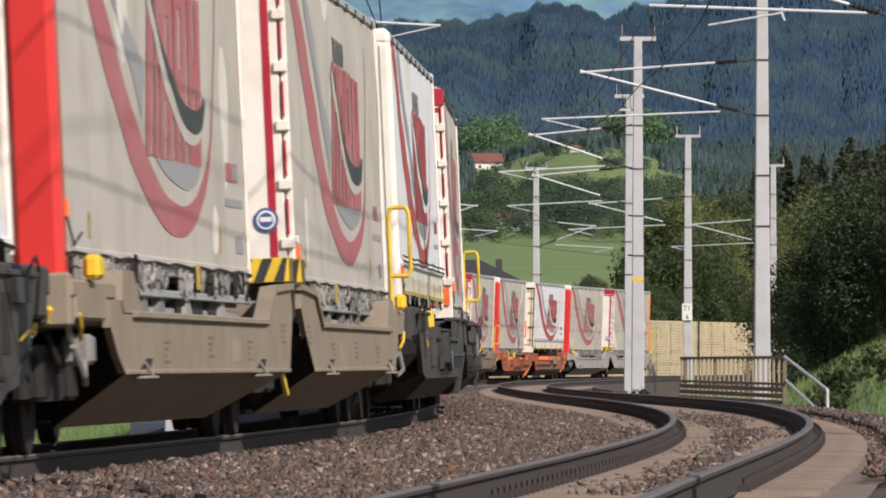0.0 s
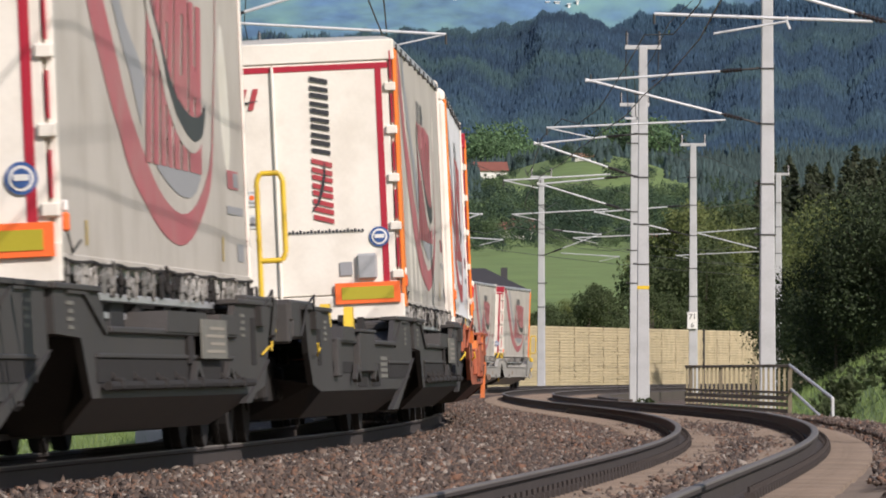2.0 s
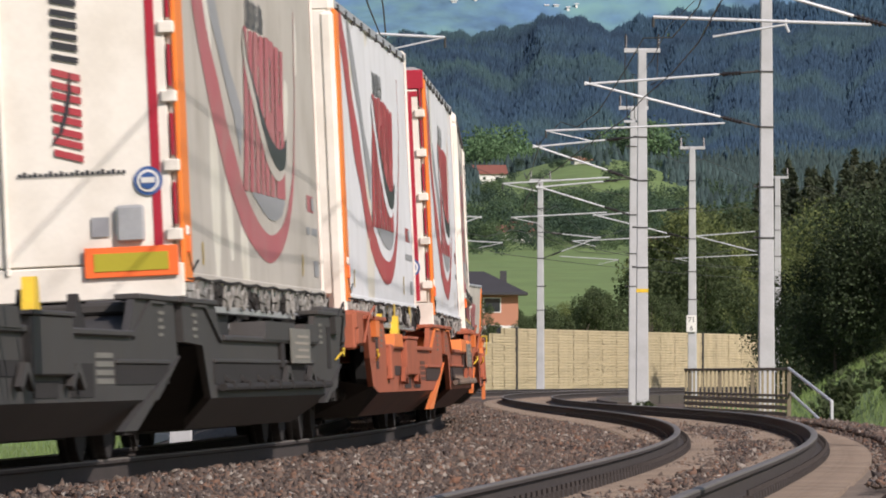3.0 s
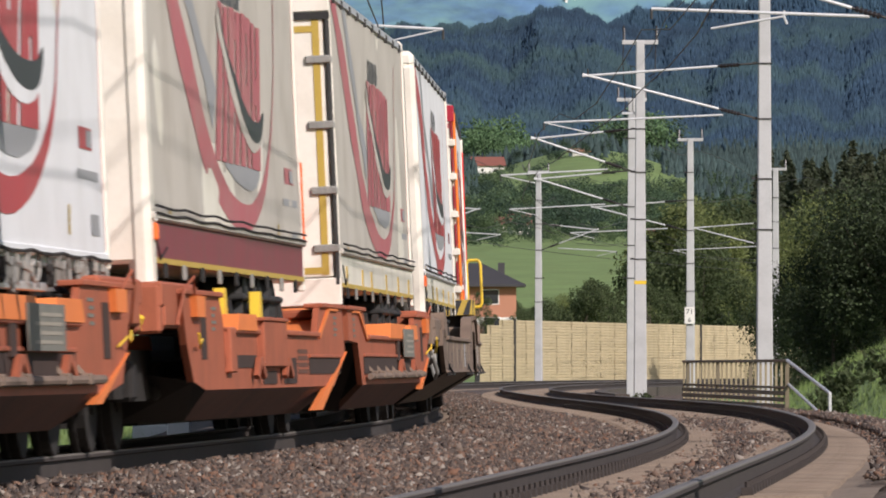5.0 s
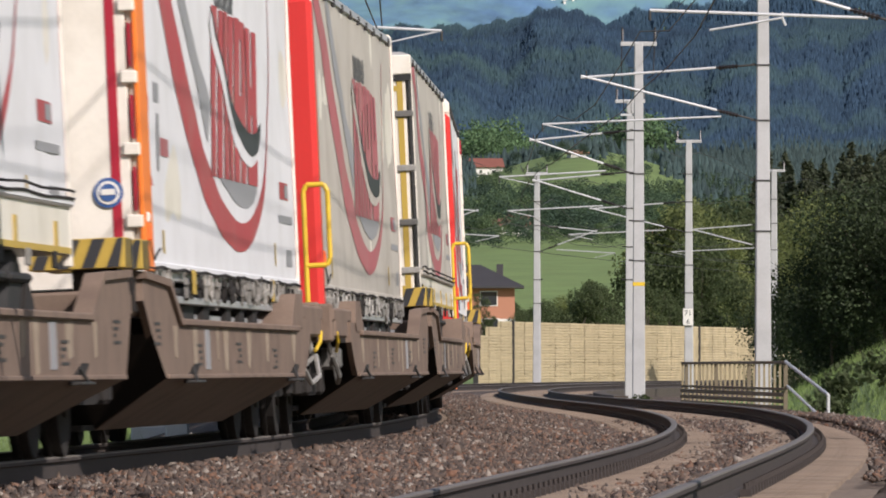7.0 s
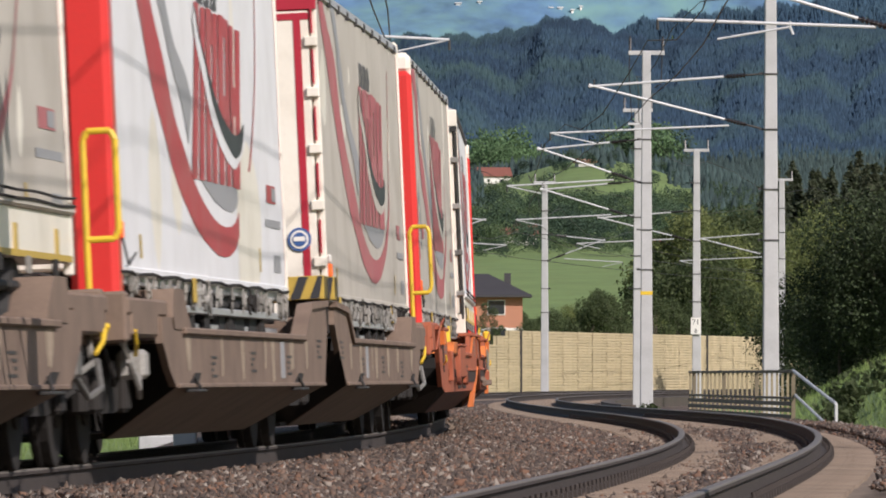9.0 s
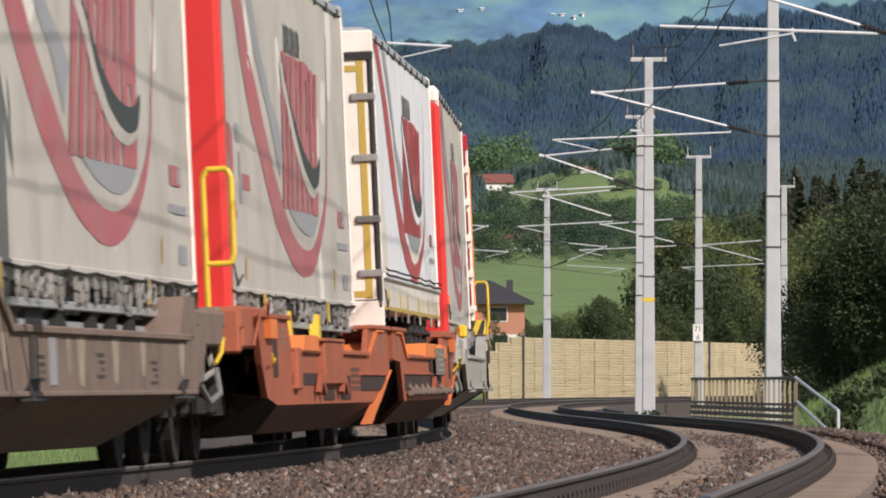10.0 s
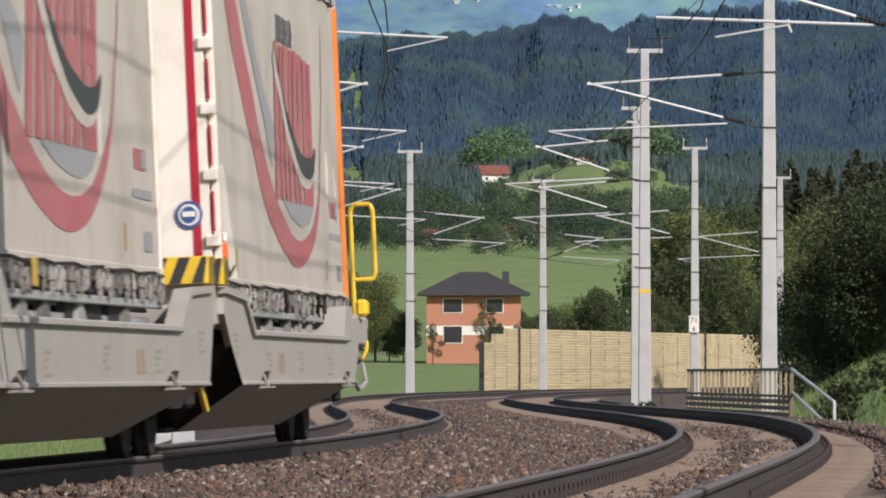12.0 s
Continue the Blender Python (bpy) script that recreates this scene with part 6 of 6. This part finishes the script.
# ---- houses ----
def house(x, y, w, d, eave, ridge, wall, roof, label, turn=0.0, hip=True, windows=(), z=None, chimney=None, lower=None):
    th = new("house", None)
    th.matrix_world = put(None, x, y, 1.0, turn, z)
    tagged(th, label, "house")
    part("wall", box(B(), -w / 2, w / 2, -d / 2, d / 2, -1.5, eave), wall, th)
    if lower:
        part("ground_floor_band", box(B(), -w / 2 - 0.04, w / 2 + 0.04, -d / 2 - 0.05, d / 2, eave * 0.36, eave * 0.5), lower, th)
    bm = B()
    o = 1.0 if hip else 0.6
    e = [bm.verts.new(p) for p in ((-w / 2 - o, -d / 2 - o, eave), (w / 2 + o, -d / 2 - o, eave), (w / 2 + o, d / 2 + o, eave), (-w / 2 - o, d / 2 + o, eave))]
    u = [bm.verts.new(p) for p in ((-w / 2 - o, -d / 2 - o, eave - 0.22), (w / 2 + o, -d / 2 - o, eave - 0.22), (w / 2 + o, d / 2 + o, eave - 0.22), (-w / 2 - o, d / 2 + o, eave - 0.22))]
    k = w * 0.14 if hip else w / 2 + o
    r = [bm.verts.new((-k, 0, ridge)), bm.verts.new((k, 0, ridge))]
    bm.faces.new((e[0], e[1], r[1], r[0]))
    bm.faces.new((e[2], e[3], r[0], r[1]))
    bm.faces.new((e[1], e[2], r[1]))
    bm.faces.new((e[3], e[0], r[0]))
    bm.faces.new(u)
    for i in range(4):
        bm.faces.new((u[i], u[(i + 1) % 4], e[(i + 1) % 4], e[i]))
    rf = part("roof", bm, roof, th)
    if chimney:
        part("chimney", box(B(), chimney - 0.35, chimney + 0.35, -1.2, -0.5, eave, ridge + 0.05), "roof_dark", rf)
    for wx, wz, ww, wh in windows:
        f = part("window", box(B(), wx - ww / 2 - 0.1, wx + ww / 2 + 0.1, -d / 2 - 0.06, -d / 2 + 0.05, wz - 0.1, wz + wh + 0.1), "plaster", th)
        part("pane", box(B(), wx - ww / 2, wx + ww / 2, -d / 2 - 0.09, -d / 2, wz, wz + wh), "glass_dark", f)
    return th


house(54 * BX * 880, 880, 9.9, 9.0, 6.9, 9.2, "terra", "roof_dark", "two-storey salmon house with dark hipped roof beyond the field",
      windows=((-2.2, 4.9, 1.9, 1.4), (2.2, 4.9, 1.7, 1.4), (-2.2, 1.7, 1.9, 1.7), (2.4, 1.7, 1.6, 1.7)), chimney=3.4, lower="plaster", z=2.3)
for b, y, w, e, r, wall, roof, lab in (
        (86, 2480, 9.0, 2.4, 5.0, "plaster", "roof_red", "white hillside farmhouse with red tiled roof"),
        (250, 2440, 5.5, 1.0, 1.9, "plaster", "terra", "low white farm building with pale salmon roof"),
        (142, 1720, 3.6, 2.2, 4.3, "plaster", "roof_red", "village house with steep red-brown gable roof"),
        (-18, 1700, 5, 1.5, 3.0, "plaster", "roof_red", "low village house with red roof among hedges"),
        (112, 1740, 3.4, 1.7, 3.2, "plaster", "roof_red", "village house with red roof between trees"),
        (385, 1500, 5, 2.4, 4.8, "terra", "roof_red", "farmhouse with orange-red roof behind trees"),
        (505, 640, 5, 4.2, 5.5, "plaster", "roof_dark", "white building half hidden in the hedge")):
    house(b * BX * y, y, w, 7, e, r, wall, roof, lab, turn=0.15, hip=False, windows=((-w * 0.22, 0.5, 0.8, 0.9), (w * 0.22, 0.5, 0.8, 0.9)))
# hamlet on the far mountainside
for b, up, w in ((24, 660, 2.6), (62, 664, 1.6), (188, 650, 1.7), (205, 653, 2.2), (226, 649, 1.3), (241, 652, 1.1)):
    x = b * BX * 4590
    f = next((k / 200 for k in range(60, 200) if slope(x, k / 200).z / slope(x, k / 200).y * 14729 > up), 0.4)
    q = slope(x, f)
    house(q.x, q.y - 1, w, 1.2, 0.75, 1.15, "plaster", "faint_sticker", "tiny white farmhouse on the far mountain meadow", turn=0.1, hip=False, z=q.z - 0.3)
# low concrete cable cabinet on the far side of the inner track
cb = new("cable_cabinet", None)
cb.matrix_world = put(None, -5.15, 173)
tagged(cb, "pale concrete trackside cabinet with slanting braces", "cabinet")
part("plinth", box(B(), -1.2, 1.2, -0.4, 0.4, -0.2, 0.28, 0.02), "concrete", cb)
part("cabinet_body", box(B(), -1.15, -0.5, -0.35, 0.35, 0.28, 1.25, 0.02), "plaster", cb)
for x in (-0.3, 0.1, 0.5):
    part("brace", tube(B(), (x, -0.3, 0.26), (x + 0.35, -0.1, 1.05), 0.05), "concrete", cb)
part("lid", box(B(), -0.5, 1.15, -0.38, 0.38, 0.55, 0.62, 0.02), "concrete", cb)

# ---- rough grass on the bank ----
def grass_tufts():
    rng = np.random.default_rng(21)
    n = 70000
    y = rng.uniform(125, 300, n)
    cx = np.interp(y, LINE_Y, LINE_X) + SPACING / 2
    lat = rng.uniform(6.2, 15, n)
    left = rng.random(n) < 0.25
    lat = np.where(left, -rng.uniform(6.6, 16, n), lat)
    y = np.where(left, rng.uniform(100, 330, n), y)
    cx = np.interp(y, LINE_Y, LINE_X) + SPACING / 2
    x = cx + lat
    z = ground_z(x, y)
    h = rng.uniform(0.06, 0.30, n)
    a = rng.uniform(0, 6.28, n)
    w = 0.005 + 0.009 * rng.random(n)
    dx, dy = np.cos(a) * w, np.sin(a) * w
    lx, ly = rng.normal(0, 0.35, n) * h, rng.normal(0, 0.35, n) * h
    V = np.stack([np.stack([x - dx, y - dy, z - 0.03], 1), np.stack([x + dx, y + dy, z - 0.03], 1), np.stack([x + lx, y + ly, z + h], 1)], 1).reshape(-1, 3)
    ob = obj_of("long_grass", fast_mesh("long_grass", V, np.arange(3 * n).reshape(-1, 3)), "grass")
    tagged(ob, "rough sunlit long grass on the railway bank", "grass", kind="stuff")


grass_tufts()


# ---- sandy fines between the rails, sleepers and their fastenings ----
for k, tr in enumerate(tracks):
    base = SPACING * k
    vs, fs = [], []
    ss = np.arange(20, 330, 0.6)
    ls = np.linspace(-1.28, 1.60 if k else 1.22, 26)
    for s in ss:
        for l in ls:
            p = on_line(float(s), base + float(l), -0.228, bool(k))
            p.z += 0.020 * noise.noise(Vector((l * 2.2, s * 0.6, k * 5))) + 0.012 * noise.noise(Vector((l * 6, s * 3, 1)))
            vs.append(p)
    n = len(ls)
    for i in range(len(ss) - 1):
        for j in range(n - 1):
            a = i * n + j
            fs.append((a, a + 1, a + n + 1, a + n))
    obj_of("sandy_fill", mesh_from("sandy_fill", vs, fs), "fines", tr, "pale sandy fill between sleepers")
SLEEPER, FASTEN = sleeper_mesh(), clip_mesh()
for k, tr in enumerate(tracks):
    rest = []
    for i in range(470):
        s = 25 + i * 0.62
        p = on_line(s, SPACING * k, 0, bool(k))
        _, _, h, a = line(s)
        m = Matrix.Translation(p - Vector((0, 0, 0.0))) @ Matrix.Rotation(-h, 4, "Z") @ Matrix.Rotation(-a, 4, "Y")
        if i < 300:
            sl = obj_of("sleeper", SLEEPER, "sleeper", tr)
            sl.matrix_local = m
            if k and i < 190:
                fa = obj_of("rail_fastening", FASTEN, "rail_side", tr)
                fa.matrix_local = m
        else:
            rest.append(m)
    tv = np.array([v.co for v in SLEEPER.vertices])
    V, fs = [], []
    for m in rest:
        b = len(V)
        V += [m @ Vector(v) for v in tv]
        fs += [tuple(b + q for q in f.vertices) for f in SLEEPER.polygons]
    far = obj_of("sleepers", mesh_from("sleepers", V, fs), "sleeper", tr)
    far["kind"] = "stuff"


# ---- ballast stones ----
def stones(name, label, bands, seed, material="stone"):
    """Crushed stones as one heap: each a jittered eight-sided lump. bands: s0, s1, lat0, lat1, per square metre."""
    rng = np.random.default_rng(seed)
    S_, L_ = [], []
    lift = []
    for s0, s1, l0, l1, dens, *up in bands:
        n = int((s1 - s0) * (l1 - l0) * dens)
        S_.append(rng.uniform(s0, s1, n))
        L_.append(rng.uniform(l0, l1, n))
        lift.append(np.full(n, up[0] if up else 0.0))
    s, lat = np.concatenate(S_), np.concatenate(L_)
    n = len(s)
    x, y = np.interp(s, LINE_S, LINE_X), np.interp(s, LINE_S, LINE_Y)
    h = np.interp(s, LINE_S, LINE_H)
    a = np.interp(s, CANT_S, CANT_V) * CANT
    zp = np.interp(lat, [-4.6, -3.2, -1.45, 0.85, 0.98, 1.3, 2.37, 3.0, 3.35, SPACING + 1.45, SPACING + 2.1, SPACING + 3.6],
                   [-0.75, -0.33, -0.245, -0.245, -0.19, -0.165, -0.17, -0.20, -0.245, -0.245, -0.27, -0.75])
    z = (lat - smooth(1.3, SPACING - 1.3, lat) * SPACING + GAUGE / 2) * a + zp + np.concatenate(lift)
    px, py = x + lat * np.cos(h), y - lat * np.sin(h)
    r = rng.uniform(0.012, 0.034, n) * (1 + 0.35 * (rng.random(n) < 0.08))
    oct_ = np.array([(1, 0, 0), (-1, 0, 0), (0, 1, 0), (0, -1, 0), (0, 0, 1), (0, 0, -1)], float)
    tri = np.array([(0, 2, 4), (2, 1, 4), (1, 3, 4), (3, 0, 4), (2, 0, 5), (1, 2, 5), (3, 1, 5), (0, 3, 5)])
    V = oct_[None] * rng.uniform(0.65, 1.25, (n, 6, 1)) + rng.normal(0, 0.25, (n, 6, 3))
    V *= rng.uniform(0.5, 1.3, (n, 1, 3))
    q = rng.normal(size=(n, 4))
    q /= np.linalg.norm(q, axis=1)[:, None]
    w_, i_, j_, k_ = q.T
    R = np.stack([1 - 2 * (j_ ** 2 + k_ ** 2), 2 * (i_ * j_ - k_ * w_), 2 * (i_ * k_ + j_ * w_),
                  2 * (i_ * j_ + k_ * w_), 1 - 2 * (i_ ** 2 + k_ ** 2), 2 * (j_ * k_ - i_ * w_),
                  2 * (i_ * k_ - j_ * w_), 2 * (j_ * k_ + i_ * w_), 1 - 2 * (i_ ** 2 + j_ ** 2)], -1).reshape(n, 3, 3)
    V = np.einsum("nij,nvj->nvi", R, V) * r[:, None, None]
    V += np.stack([px, py, z + r * rng.uniform(0.1, 0.9, n)], 1)[:, None]
    F = tri[None] + (np.arange(n) * 6)[:, None, None]
    ob = obj_of(name, fast_mesh(name, V.reshape(-1, 3), F.reshape(-1, 3)), material)
    tagged(ob, label, "stones", kind="stuff")


stones("ballast_stones", "heaped reddish-brown crushed ballast stones between the tracks",
       [(17, 80, 0.90, SPACING - 1.36, 900), (80, 140, 0.92, SPACING - 1.36, 430), (140, 230, 0.95, SPACING - 1.36, 120),
        (20, 72, SPACING - 1.38, SPACING - 0.95, 700, 0.07), (72, 82, SPACING - 1.38, SPACING - 1.1, 300, 0.06),
        (45, 180, SPACING + 1.30, SPACING + 3.7, 110), (30, 125, SPACING + 1.50, SPACING + 1.80, 480, 0.075), (30, 125, SPACING + 1.75, SPACING + 2.4, 330, 0.06), (28, 60, -0.6, 0.6, 40)], 31)
stones("shoulder_stones", "crushed ballast stones on the far shoulder of the inner track", [(30, 110, -3.4, -1.4, 120)], 32)
stones("loose_stones", "loose ballast stones lying between the rails",
       [(28, 36, SPACING - 0.5, SPACING + 0.4, 160, 0.02), (38, 48, SPACING - 0.3, SPACING + 0.55, 260, 0.02), (50, 62, SPACING - 0.55, SPACING + 0.2, 200, 0.02),
        (60, 78, SPACING - 0.3, SPACING + 0.6, 300, 0.02), (82, 90, SPACING - 0.5, SPACING + 0.3, 240, 0.02), (88, 104, SPACING - 0.4, SPACING + 0.6, 320, 0.02),
        (30, 200, SPACING - 0.6, SPACING + 0.6, 35, 0.02), (60, 180, -0.6, 0.6, 120, 0.02), (40, 110, SPACING - 1.2, SPACING - 0.85, 25, 0.04)], 33)

# ---- the train runs past ----
def motions():
    times = [i * 0.4 for i in range(31)]
    for thing, s0 in CARS:
        walk(thing, [(t, ride(s0 - SPEED * t)) for t in times])


motions()
